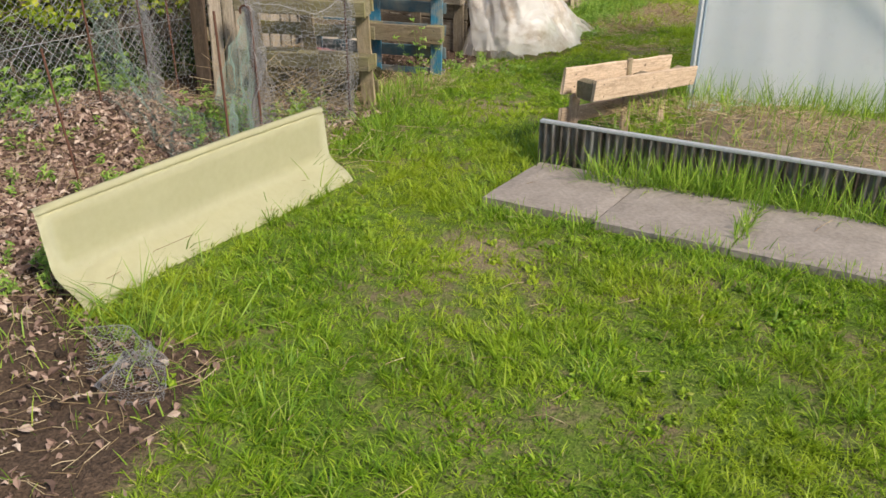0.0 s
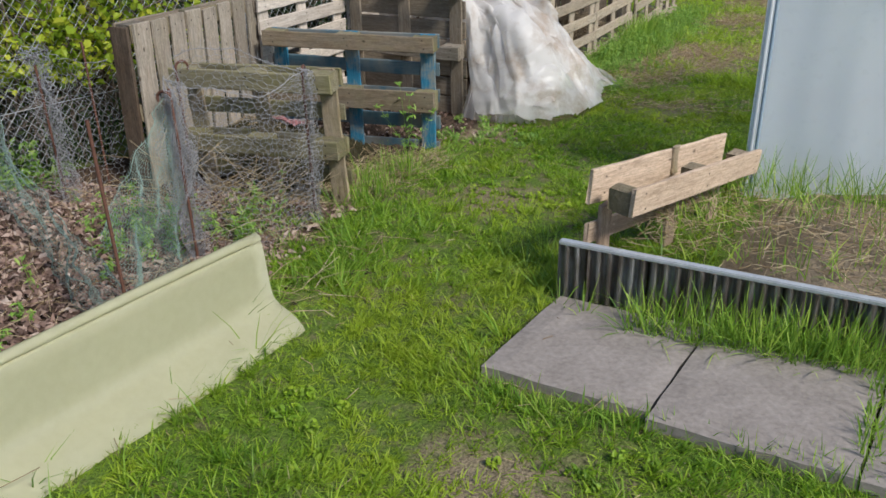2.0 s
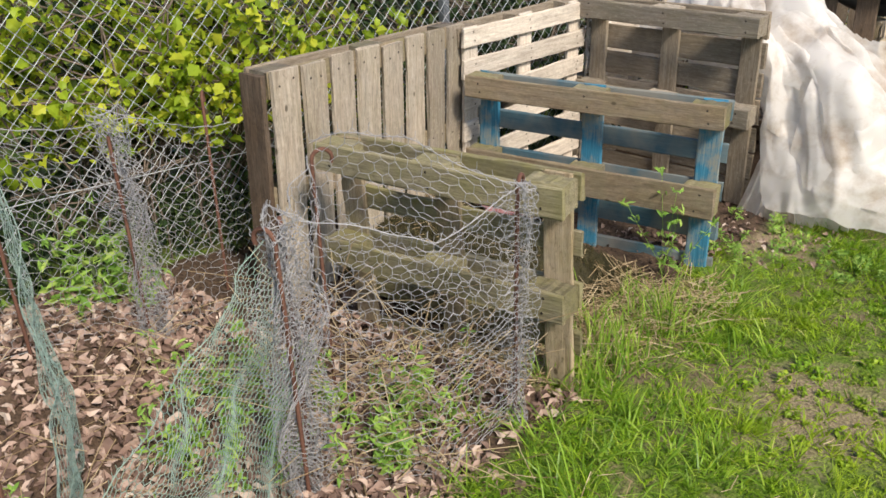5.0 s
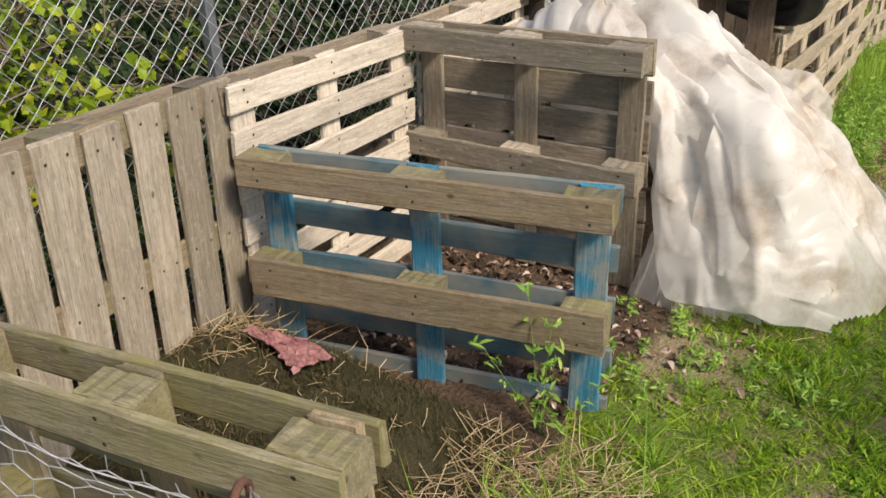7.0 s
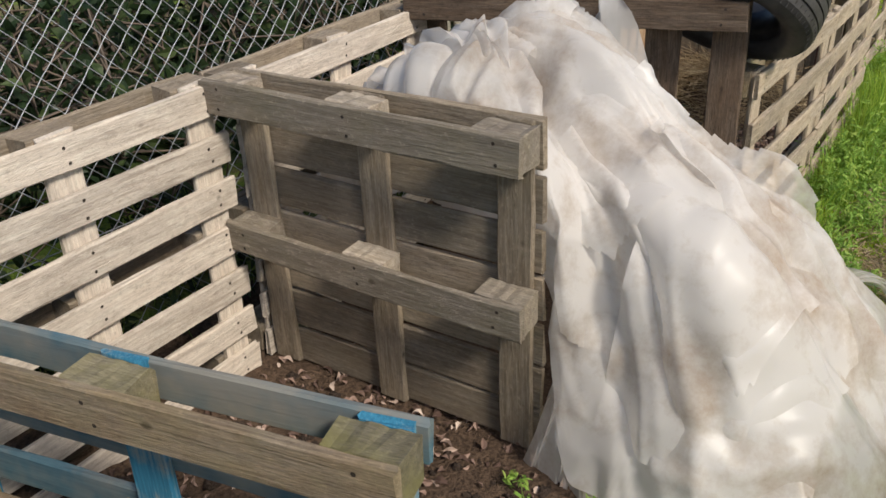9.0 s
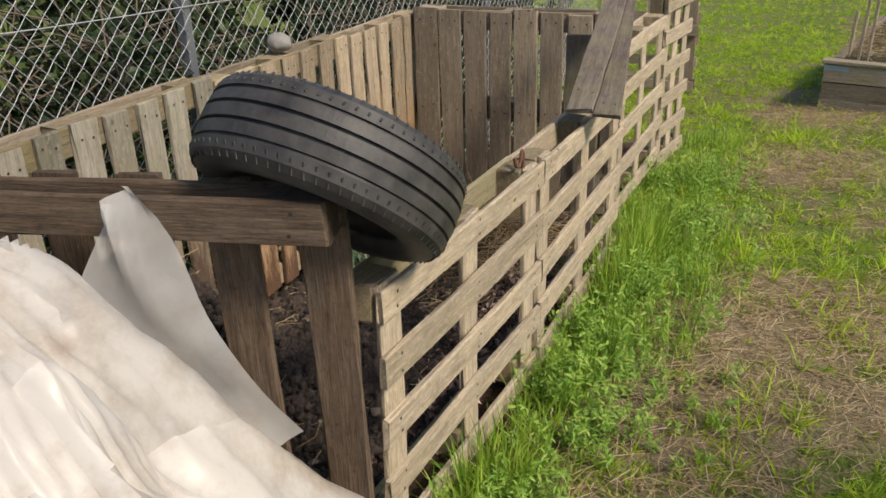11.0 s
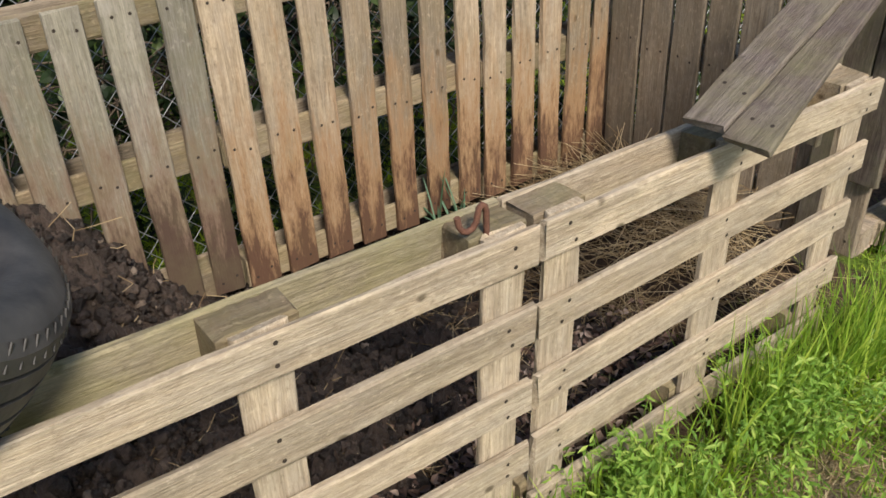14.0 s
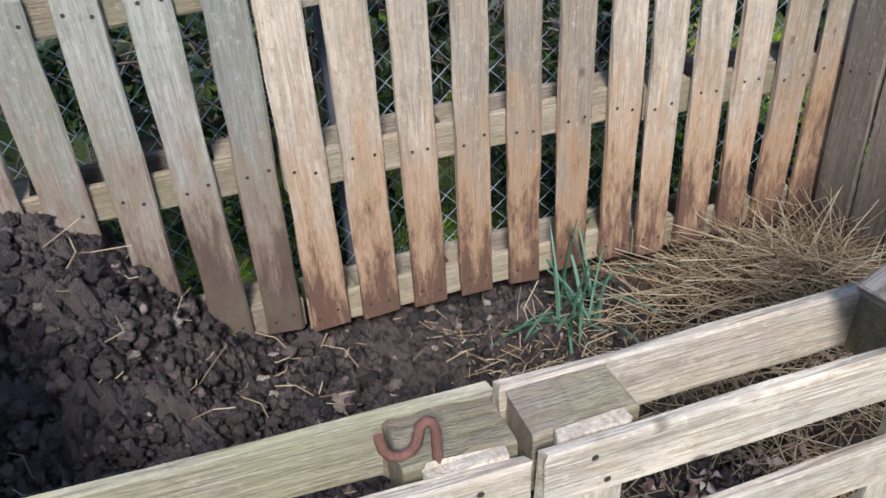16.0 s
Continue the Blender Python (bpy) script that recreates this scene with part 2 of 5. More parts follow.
DEADLEAF = island("dead_leaves", [(0.0, (0.10, 0.062, 0.048)), (0.5, (0.28, 0.185, 0.145)), (0.85, (0.46, 0.34, 0.275)), (1.0, (0.60, 0.49, 0.41))], 0.75, 0.12)
BUSHLEAF = island("young_leaves", [(0.0, (0.15, 0.24, 0.02)), (0.5, (0.34, 0.45, 0.03)), (1.0, (0.62, 0.62, 0.06))], 0.45, 0.5)
DARKLEAF = island("bramble_leaves", [(0.0, (0.014, 0.028, 0.012)), (0.6, (0.032, 0.058, 0.02)), (1.0, (0.085, 0.12, 0.04))], 0.45, 0.3)
WEEDLEAF = island("weed_leaves", [(0.0, (0.16, 0.30, 0.05)), (0.6, (0.28, 0.46, 0.08)), (1.0, (0.46, 0.58, 0.14))], 0.5, 0.4)
BARK = plain("twig_bark", (0.10, 0.075, 0.055), (0.22, 0.17, 0.13), 30, 0.9)


def ground_mat():
    """Turf thatch with worn, strawy and bare places; bare earth and leaf mould under the bays and the bed."""
    k = Mat("turf")
    v = k.coords("Object")
    big, mid, fine = k.noise(v, 1.3, 4, 0.6), k.noise(v, 9, 4, 0.65), k.noise(v, 70, 3, 0.7)
    green = k.ramp(fine, [(0.3, (0.055, 0.095, 0.014)), (0.7, (0.17, 0.25, 0.035))])
    earth = k.ramp(fine, [(0.3, (0.10, 0.075, 0.045)), (0.7, (0.28, 0.21, 0.13))])
    c = k.mix(k.ramp(k.math("ADD", k.math("MULTIPLY", big, 0.5), k.math("MULTIPLY", mid, 0.5)), [(0.46, (0, 0, 0)), (0.62, (1, 1, 1))]), green, earth)
    att = k.n("ShaderNodeAttribute")
    att.attribute_name = "bare"
    a = att.outputs["Fac"]
    wat = k.n("ShaderNodeAttribute")
    wat.attribute_name = "worn"
    thatch = k.ramp(k.noise(k.coords("Object", (1, 1, 1)), 130, 3, 0.7), [(0.3, (0.13, 0.095, 0.06)), (0.7, (0.42, 0.33, 0.21))])
    c = k.mix(k.ramp(k.math("ADD", wat.outputs["Fac"], k.math("MULTIPLY", k.math("SUBTRACT", mid, 0.5), 0.6)), [(0.25, (0, 0, 0)), (0.6, (0.9, 0.9, 0.9))]), c, thatch)
    c = k.mix(k.ramp(k.math("ADD", a, k.math("MULTIPLY", k.math("SUBTRACT", mid, 0.5), 0.5)), [(0.35, (0, 0, 0)), (0.65, (1, 1, 1))]), c, k.ramp(fine, [(0.3, (0.04, 0.027, 0.019)), (0.7, (0.15, 0.10, 0.068))]))
    return k.done(c, 0.95, bump=k.math("ADD", fine, mid), strength=0.9, dist=0.02, spec=0.15)


TURF = ground_mat()


def sheet_mat(name, tint, alpha, rough=0.3, scale=7.0, dirt=0.35, through_light=0.42, creases=0.0):
    """Milky polythene: scatters, lets light through and shines a little."""
    k = Mat(name)
    v = k.coords("Object")
    d = k.ramp(k.noise(v, scale, 6, 0.7), [(0.46, (0, 0, 0)), (0.70, (dirt,) * 3)])
    c = k.mix(d, tint, (0.50, 0.37, 0.25))
    fine = k.noise(v, scale * 9, 3, 0.6)
    k.done(c, k.math("ADD", rough, k.math("MULTIPLY", fine, 0.2)), spec=0.45, bump=fine, strength=0.15, dist=0.01)
    if creases:
        warp = k.n("ShaderNodeVectorMath", "ADD")
        k.link(v, warp.inputs[0])
        big = k.n("ShaderNodeTexNoise")
        big.inputs["Scale"].default_value = 4.0
        k.link(v, big.inputs["Vector"])
        small = k.n("ShaderNodeVectorMath", "SCALE")
        small.inputs["Scale"].default_value = 0.12
        k.link(big.outputs["Color"], small.inputs[0])
        k.link(small.outputs[0], warp.inputs[1])
        hts = []
        for sc, amp in ((4.5, 1.0), (9.0, 0.35), (19.0, 0.08)):
            vor = k.n("ShaderNodeTexVoronoi")
            vor.inputs["Scale"].default_value = sc
            k.link(warp.outputs[0], vor.inputs["Vector"])
            hts.append(k.math("MULTIPLY", vor.outputs[0], amp))
        bump = k.n("ShaderNodeBump")
        bump.inputs["Strength"].default_value, bump.inputs["Distance"].default_value = creases, 0.05
        k.link(k.math("ADD", k.math("ADD", hts[0], hts[1]), hts[2]), bump.inputs["Height"])
        k.link(bump.outputs[0], k.b.inputs["Normal"])
    tr = k.n("ShaderNodeBsdfTranslucent")
    k.link(c, tr.inputs[0])
    clear = k.n("ShaderNodeBsdfTransparent")
    clear.inputs[0].default_value = (0.95, 0.95, 0.95, 1)
    m1, m2 = k.n("ShaderNodeMixShader"), k.n("ShaderNodeMixShader")
    m1.inputs[0].default_value = through_light
    k.link(k.math("MULTIPLY", k.math("ADD", 0.4, k.noise(v, scale * 0.8, 2, 0.5)), alpha), m2.inputs[0])
    k.link(k.b.outputs[0], m1.inputs[1])
    k.link(tr.outputs[0], m1.inputs[2])
    k.link(m1.outputs[0], m2.inputs[1])
    k.link(clear.outputs[0], m2.inputs[2])
    k.link(m2.outputs[0], k.o.inputs[0])
    return k.m


POLY = sheet_mat("milky_polythene", (0.92, 0.885, 0.85), 0.45, 0.24, 3.5, 0.9, 0.45, 0.05)
TUNNEL = sheet_mat("tunnel_polythene", (0.97, 0.97, 0.965), 0.03, 0.2, 2.0, 0.05, 0.4)
COVER = sheet_mat("tunnel_cover_polythene", (0.97, 0.97, 0.965), 0.8, 0.2, 2.0, 0.08, 0.72)
FLAPPOLY = sheet_mat("thin_polythene", (0.78, 0.77, 0.76), 0.45)


def rubber():
    k = Mat("tyre_rubber")
    v = k.coords("Object")
    c = k.ramp(k.noise(v, 14, 4), [(0.3, (0.022, 0.021, 0.022)), (0.75, (0.075, 0.070, 0.066))])
    return k.done(c, 0.55, bump=k.noise(v, 120, 2), strength=0.2, dist=0.003, spec=0.4)


RUBBER = rubber()


def zinc():
    k = Mat("weathered_corrugated_sheet")
    v = k.coords("Object", (1, 1, 0.15))
    c = k.ramp(k.noise(v, 18, 4, 0.7), [(0.3, (0.07, 0.045, 0.035)), (0.5, (0.20, 0.175, 0.15)), (0.7, (0.42, 0.42, 0.41))])
    return k.done(c, 0.5, 0.2)


ZINC = zinc()


# ---- mesh helpers ----
rng = np.random.default_rng(7)


def gz(x, y):
    """Height of the ground: falls away along the walk, rises a little to the right."""
    x, y = np.asarray(x, float), np.asarray(y, float)
    base = -0.07 * np.clip(y, -30, 40) + np.clip(0.05 * (x + 1.9), -0.1, 0.15)
    return base + 0.012 * np.sin(2.1 * x + 0.7 * y) * np.sin(1.7 * y - 0.8 * x)


def arrays_mesh(name, verts, faces, mat=None, smooth=False):
    """A mesh from numpy arrays; faces all have the same number of corners."""
    verts, faces = np.asarray(verts, np.float32), np.asarray(faces, np.int32)
    me = bpy.data.meshes.new(name)
    k = faces.shape[1]
    me.vertices.add(len(verts))
    me.vertices.foreach_set("co", verts.ravel())
    me.loops.add(faces.size)
    me.loops.foreach_set("vertex_index", faces.ravel())
    me.polygons.add(len(faces))
    me.polygons.foreach_set("loop_start", np.arange(0, faces.size, k, dtype=np.int32))
    me.polygons.foreach_set("use_smooth", np.full(len(faces), smooth))
    me.update(calc_edges=True)
    me.validate()
    if mat:
        me.materials.append(mat)
    return me


def holder(name, m, label, category, group="", kind=""):
    ob = new(name)
    ob.empty_display_size = 0.1
    ob.matrix_world = m
    return tagged(ob, label, category, group, kind)


def child(name, me, parent, m=None, label=""):
    ob = new(name, me)
    ob.parent = parent
    if m is not None:
        ob.matrix_basis = m
    return tagged(ob, label)


def part(name, bm, material, parent, label="", smooth=False):
    me = bpy.data.meshes.new(name)
    bm.to_mesh(me)
    bm.free()
    me.materials.append(material)
    if smooth:
        me.polygons.foreach_set("use_smooth", np.ones(len(me.polygons), bool))
    return child(name, me, parent, None, label)


def board_mesh(name, l, w, d, mat, nails=(), wear=0.004, nail_side=1):
    """A sawn board, long axis x, width z, thickness y, chamfered and slightly bowed, with nail heads at the given x."""
    c = min(wear, d * 0.3, w * 0.3)
    xs = np.linspace(-l / 2, l / 2, 9)
    prof = [(-w / 2 + c, -d / 2), (w / 2 - c, -d / 2), (w / 2, -d / 2 + c), (w / 2, d / 2 - c), (w / 2 - c, d / 2), (-w / 2 + c, d / 2), (-w / 2, d / 2 - c), (-w / 2, -d / 2 + c)]
    bow, ragged = random.uniform(-0.006, 0.006), 0.005
    vs, fs = [], []
    for i, x in enumerate(xs):
        for pz, py in prof:
            vs.append((x + (random.uniform(-ragged, ragged) if i in (0, 8) else 0), py + bow * (1 - (2 * x / l) ** 2), pz + random.uniform(-0.0032, 0.0032)))
    for i in range(8):
        for j in range(8):
            fs.append((i * 8 + j, i * 8 + (j + 1) % 8, i * 8 + 8 + (j + 1) % 8, i * 8 + 8 + j))
    fs.append(tuple(range(7, -1, -1)))
    fs.append(tuple(range(64, 72)))
    nf = len(fs)
    for x in nails:
        for s in (-0.25, 0.25):
            cx, cz = x + random.uniform(-0.012, 0.012), s * w + random.uniform(-0.006, 0.006)
            b = len(vs)
            yy = nail_side * (d / 2 + 0.0012) + bow * (1 - (2 * x / l) ** 2)
            for a in range(6):
                vs.append((cx + 0.0052 * math.cos(a * 1.047), yy, cz + 0.0052 * math.sin(a * 1.047)))
            ring = tuple(b + a for a in range(6))
            fs.append(ring if nail_side < 0 else ring[::-1])
    me = bpy.data.meshes.new(name)
    me.from_pydata(vs, [], fs)
    me.materials.append(mat)
    me.materials.append(NAIL)
    for i in range(nf, len(fs)):
        me.polygons[i].material_index = 1
    return me


def put_board(parent, name, a, b, w, d, mat, nails=(), face=(0, 1, 0), wob=0.6, nail_side=1, label=""):
    """A board from a to b in the parent's space whose thickness lies along face."""
    a, b, f = Vector(a), Vector(b), Vector(face)
    x = (b - a).normalized()
    z = x.cross(f).normalized()
    y = z.cross(x)
    m = Matrix((x, y, z)).transposed().to_4x4()
    m.translation = (a + b) / 2
    m = m @ pose(0, 0, 0, random.uniform(-wob, wob), random.uniform(-wob, wob), random.uniform(-wob, wob) * 0.3)
    return child(name, board_mesh(name, (b - a).length, w, d, mat, nails, nail_side=nail_side), parent, m, label)


def pallet(m, L, H, deck, n, bw, label, mats, group="", rows=3, cols=3, skid_w=0.1, blocks=True, skid_dir="h", depth=0.144, mid=0.5, deck_label="", mid_w=0.0, foot=True):
    """A timber pallet on edge: skids in front (y = 0), blocks, cross stringers and deck boards behind. x runs along its
    length and z up. deck: 'h' or 'v'. mats: skid, block, stringer, deck."""
    ms, mb, mst, md = mats
    p = holder("pallet", m, label, "pallet", group)
    t = 0.02
    bd = depth - 3 * t
    zs = [H - skid_w / 2] + [H * mid] * (rows == 3) + [skid_w / 2] * foot
    wide = lambda z: mid_w if mid_w and abs(z - H * mid) < 1e-6 else skid_w
    xs = [0.072] + [L / 2] * (cols == 3) + [L - 0.072]
    if skid_dir == "h":
        for z in zs:
            put_board(p, "skid_board", (0, t / 2, z), (L, t / 2, z), wide(z), t, ms, [x - L / 2 for x in xs], nail_side=-1)
    else:
        for x in xs:
            put_board(p, "skid_board", (x, t / 2, 0), (x, t / 2, H), skid_w, t, ms, [z - H / 2 for z in zs], nail_side=-1)
    if blocks:
        for x in xs:
            for z in zs:
                put_board(p, "block", (x - 0.07, t + bd / 2, z), (x + 0.07, t + bd / 2, z), wide(z) * 0.97, bd, mb)
    if deck == "h":
        for x in xs:
            put_board(p, "stringer", (x, t + bd + t / 2, 0), (x, t + bd + t / 2, H), 0.1, t, mst)
        for i in range(n):
            z = H - bw / 2 - (H - bw) * i / (n - 1)
            put_board(p, "deck_board", (0, depth - t / 2, z), (L, depth - t / 2, z), bw * random.uniform(0.94, 1.05), t, md, [x - L / 2 for x in xs], label=deck_label)
    else:
        for z in zs:
            put_board(p, "stringer", (0, t + bd + t / 2, z), (L, t + bd + t / 2, z), 0.1, t, mst)
        for i in range(n):
            x = bw / 2 + (L - bw) * i / (n - 1)
            lift = random.uniform(-0.008, 0.008)
            put_board(p, "deck_board", (x, depth - t / 2, lift), (x, depth - t / 2, H + lift), bw * random.uniform(0.92, 1.06), t, md, [z - H / 2 for z in zs], label=deck_label)
    return p


def tube_mesh(name, pts, r, mat, sides=8):
    cu = bpy.data.curves.new(name, "CURVE")
    cu.dimensions, cu.bevel_depth, cu.bevel_resolution, cu.use_fill_caps = "3D", r, max(0, sides // 4 - 1), True
    sp = cu.splines.new("POLY")
    sp.points.add(len(pts) - 1)
    for q, co in zip(sp.points, pts):
        q.co = (*co, 1)
    tmp = bpy.data.objects.new("tmp", cu)
    me = bpy.data.meshes.new_from_object(tmp)
    bpy.data.objects.remove(tmp)
    bpy.data.curves.remove(cu)
    me.name = name
    me.materials.clear()
    me.materials.append(mat)
    me.polygons.foreach_set("use_smooth", np.ones(len(me.polygons), bool))
    return me


def wires(name, A, B, r, mat):
    """Thin three-sided rods from each A to each B."""
    A, B = np.asarray(A), np.asarray(B)
    d = B - A
    d /= np.linalg.norm(d, axis=1)[:, None] + 1e-9
    ref = np.where(np.abs(d[:, 2:3]) < 0.9, np.array([[0, 0, 1.0]]), np.array([[1.0, 0, 0]]))
    u = np.cross(d, ref)
    u /= np.linalg.norm(u, axis=1)[:, None] + 1e-9
    w = np.cross(d, u)
    ring = [r * (math.cos(a) * u + math.sin(a) * w) for a in (0, 2.094, 4.189)]
    V = np.stack([A + ring[0], A + ring[1], A + ring[2], B + ring[0], B + ring[1], B + ring[2]], 1).reshape(-1, 3)
    base = np.arange(len(A))[:, None] * 6
    F = np.concatenate([base + np.array([[j, (j + 1) % 3, 3 + (j + 1) % 3, 3 + j]]) for j in range(3)])
    return arrays_mesh(name, V, F, mat, True)


def vnoise(P, scale, seed=0):
    """Cheap smooth noise for arrays of points, about -1 to 1."""
    P = np.asarray(P) * scale
    out = np.zeros(len(P))
    r = np.random.default_rng(seed)
    for _ in range(6):
        k, ph = r.normal(0, 1, P.shape[1]), r.uniform(0, 6.28)
        out += np.sin(P @ k * 2.2 + ph)
    return out / 3.0


def strips(name, base, height, width, mat, lean=0.5, segs=2, curl=0.6, flat=False, az=None, tilt=None):
    """Grass-like blades: base points, heights, widths."""
    n = len(base)
    fa = rng.uniform(0, 6.283, n)
    az = rng.uniform(0, 6.283, n) if az is None else az
    tilt = np.abs(rng.normal(0, lean, n)) if tilt is None else tilt
    dirh = np.stack([np.cos(az), np.sin(az), np.zeros(n)], 1)
    side = np.stack([np.cos(fa), np.sin(fa), np.zeros(n)], 1) if not flat else np.stack([-np.sin(az), np.cos(az), np.zeros(n)], 1)
    rows = []
    for s in range(segs + 1):
        f = s / segs
        ang = np.clip(tilt + curl * f * tilt, 0, 1.9)
        ctr = base + (height * f)[:, None] * (np.sin(ang)[:, None] * dirh + np.cos(ang)[:, None] * np.array([[0, 0, 1.0]]))
        if s < segs:
            w = (width * (1 - 0.45 * f))[:, None] * side * 0.5
            rows += [ctr - w, ctr + w]
        else:
            rows.append(ctr)
    V = np.stack(rows, 1)
    k = V.shape[1]
    b = np.arange(n)[:, None] * k
    tri = []
    for s in range(segs - 1):
        tri += [[2 * s, 2 * s + 1, 2 * s + 3], [2 * s, 2 * s + 3, 2 * s + 2]]
    tri.append([2 * segs - 2, 2 * segs - 1, 2 * segs])
    F = np.concatenate([b + np.array([t]) for t in tri])
    return arrays_mesh(name, V.reshape(-1, 3), F, mat)


def leaves(name, pos, size, mat, shape="oval", up=0.5, curl=0.25):
    """Many small leaves, each a folded, pointed or lobed blade."""
    n = len(pos)
    if shape == "lobed":
        out = np.array([(0, -.5), (.2, -.34), (.42, -.2), (.33, 0), (.43, .18), (.22, .3), (0, .56), (-.22, .3), (-.43, .18), (-.33, 0), (-.42, -.2), (-.2, -.34)])
    else:
        out = np.array([(0, -.5), (.22, -.22), (.27, .08), (0, .55), (-.27, .08), (-.22, -.22)])
    if shape == "narrow":
        out = out * np.array([0.5, 1.0])
    k = len(out)
    loc = np.zeros((k + 1, 3))
    loc[1:, :2] = out
    loc[1:, 2] = curl * (np.abs(out[:, 0]) * 1.2 - out[:, 1] ** 2)
    nrm = rng.normal(0, 1, (n, 3)) * (1 - up) + np.array([[0.25, 0, 1.0]]) * up
    nrm /= np.linalg.norm(nrm, axis=1)[:, None]
    t = np.cross(nrm, rng.normal(0, 1, (n, 3)))
    t /= np.linalg.norm(t, axis=1)[:, None]
    s = np.cross(nrm, t)
    size = np.broadcast_to(size, (n,))[:, None, None]
    V = pos[:, None, :] + size * (loc[None, :, 0:1] * s[:, None] + loc[None, :, 1:2] * t[:, None] + loc[None, :, 2:3] * nrm[:, None])
    b = np.arange(n)[:, None] * (k + 1)
    F = np.concatenate([b + np.array([[0, 1 + j, 1 + (j + 1) % k]]) for j in range(k)])
    return arrays_mesh(name, V.reshape(-1, 3), F, mat)


def scatter(n, box, dens=None):
    """Random points of a box, thinned by a density."""
    x, y = rng.uniform(box[0], box[1], n), rng.uniform(box[2], box[3], n)
    if dens is not None:
        keep = rng.uniform(0, 1, n) < dens(x, y)
        x, y = x[keep], y[keep]
    return x, y


def sstep(a, b, v):
    t = np.clip((v - a) / (b - a), 0, 1)
    return t * t * (3 - 2 * t)


def stuff(name, me, label, category):
    return tagged(new(name, me), label, category, "", "stuff")


# ---- ground ----
def bare(x, y):
    """1 where the earth is bare: the leaf bed, the bays and worn places."""
    x, y = np.asarray(x, float), np.asarray(y, float)
    edge = np.where(y < 1.75, -1.75 + 0.3 * (1.6 - y), np.where(y < 3.25, -2.6, -3.08))
    edge = np.where(y > 4.75, -3.35, edge)
    edge = np.where(y > 11.2, -3.75, edge)
    edge = np.where(y > 13.3, -9, edge)
    b = sstep(0.12, -0.12, x - edge) * (x > -5.05)
    return b


def worn(x, y):
    """1 where the turf is trodden to dry thatch."""
    x, y = np.asarray(x, float), np.asarray(y, float)
    b = np.zeros_like(x)
    for cx, cy, r, a in ((-1.41, 2.96, 0.3, 0.7), (-2.5, 5.2, 0.35, 0.75), (-2.5, 4.9, 0.25, 0.5), (-2.75, 8.9, 0.4, 0.8), (-2.85, 10.0, 0.55, 0.9),
                         (-2.35, 9.6, 0.4, 0.75), (-2.72, 13.2, 0.6, 0.7), (-3.1, 11.4, 0.25, 0.7), (-2.8, 14.8, 0.7, 0.8), (-2.75, 10.6, 0.4, 0.6), (-2.2, 7.6, 0.5, 0.5), (-2.2, 10.6, 0.35, 0.9), (-2.0, 11.8, 0.6, 0.6), (-3.35, 6.5, 0.35, 0.9), (-2.95, 9.99, 0.4, 1.0), (-3.2, 10.35, 0.22, 0.8), (-2.43, 10.33, 0.5, 1.0), (-2.63, 12.87, 0.5, 0.9), (-3.03, 15.6, 0.5, 0.9), (-2.85, 9.4, 0.45, 1.0), (-2.85, 8.7, 0.4, 0.9), (-2.7, 10.6, 0.3, 0.8)):
        b = np.maximum(b, a * np.exp(-((x - cx) ** 2 + (y - cy) ** 2) / r ** 2))
    return b


def soil_lift(x, y):
    """Heaped leaf mould, compost and manure above the ground."""
    x, y = np.asarray(x, float), np.asarray(y, float)
    h = 0.16 * np.exp(-((x + 4.5) / 0.55) ** 2 - ((y - 3.5) / 0.6) ** 2) * sstep(-2.9, -3.4, x)
    return h


def build_ground():
    xs = np.concatenate([-np.geomspace(160, 6.6, 14), np.arange(-6.4, 3.0, 0.07), np.geomspace(3.1, 160, 16)])
    ys = np.concatenate([-np.geomspace(160, 0.7, 14), np.arange(-0.5, 17, 0.07), np.geomspace(17.2, 200, 16)])
    X, Y = np.meshgrid(xs, ys, indexing="ij")
    x, y = X.ravel(), Y.ravel()
    b = bare(x, y)
    rough = vnoise(np.stack([x, y], 1), 6, 3) * 0.012 + vnoise(np.stack([x, y], 1), 17, 4) * 0.006
    z = gz(x, y) + soil_lift(x, y) + rough * (0.5 + b)
    i, j = np.meshgrid(np.arange(len(xs) - 1), np.arange(len(ys) - 1), indexing="ij")
    a = (i * len(ys) + j).ravel()
    me = arrays_mesh("ground", np.stack([x, y, z], 1), np.stack([a, a + len(ys), a + len(ys) + 1, a + 1], 1), TURF, True)
    att = me.attributes.new("bare", "FLOAT", "POINT")
    att.data.foreach_set("value", b.astype(np.float32))
    att = me.attributes.new("worn", "FLOAT", "POINT")
    att.data.foreach_set("value", worn(x, y).astype(np.float32))
    return tagged(new("ground", me), "sloping allotment turf with worn bare earth", "ground", "", "structure")


ground = build_ground()


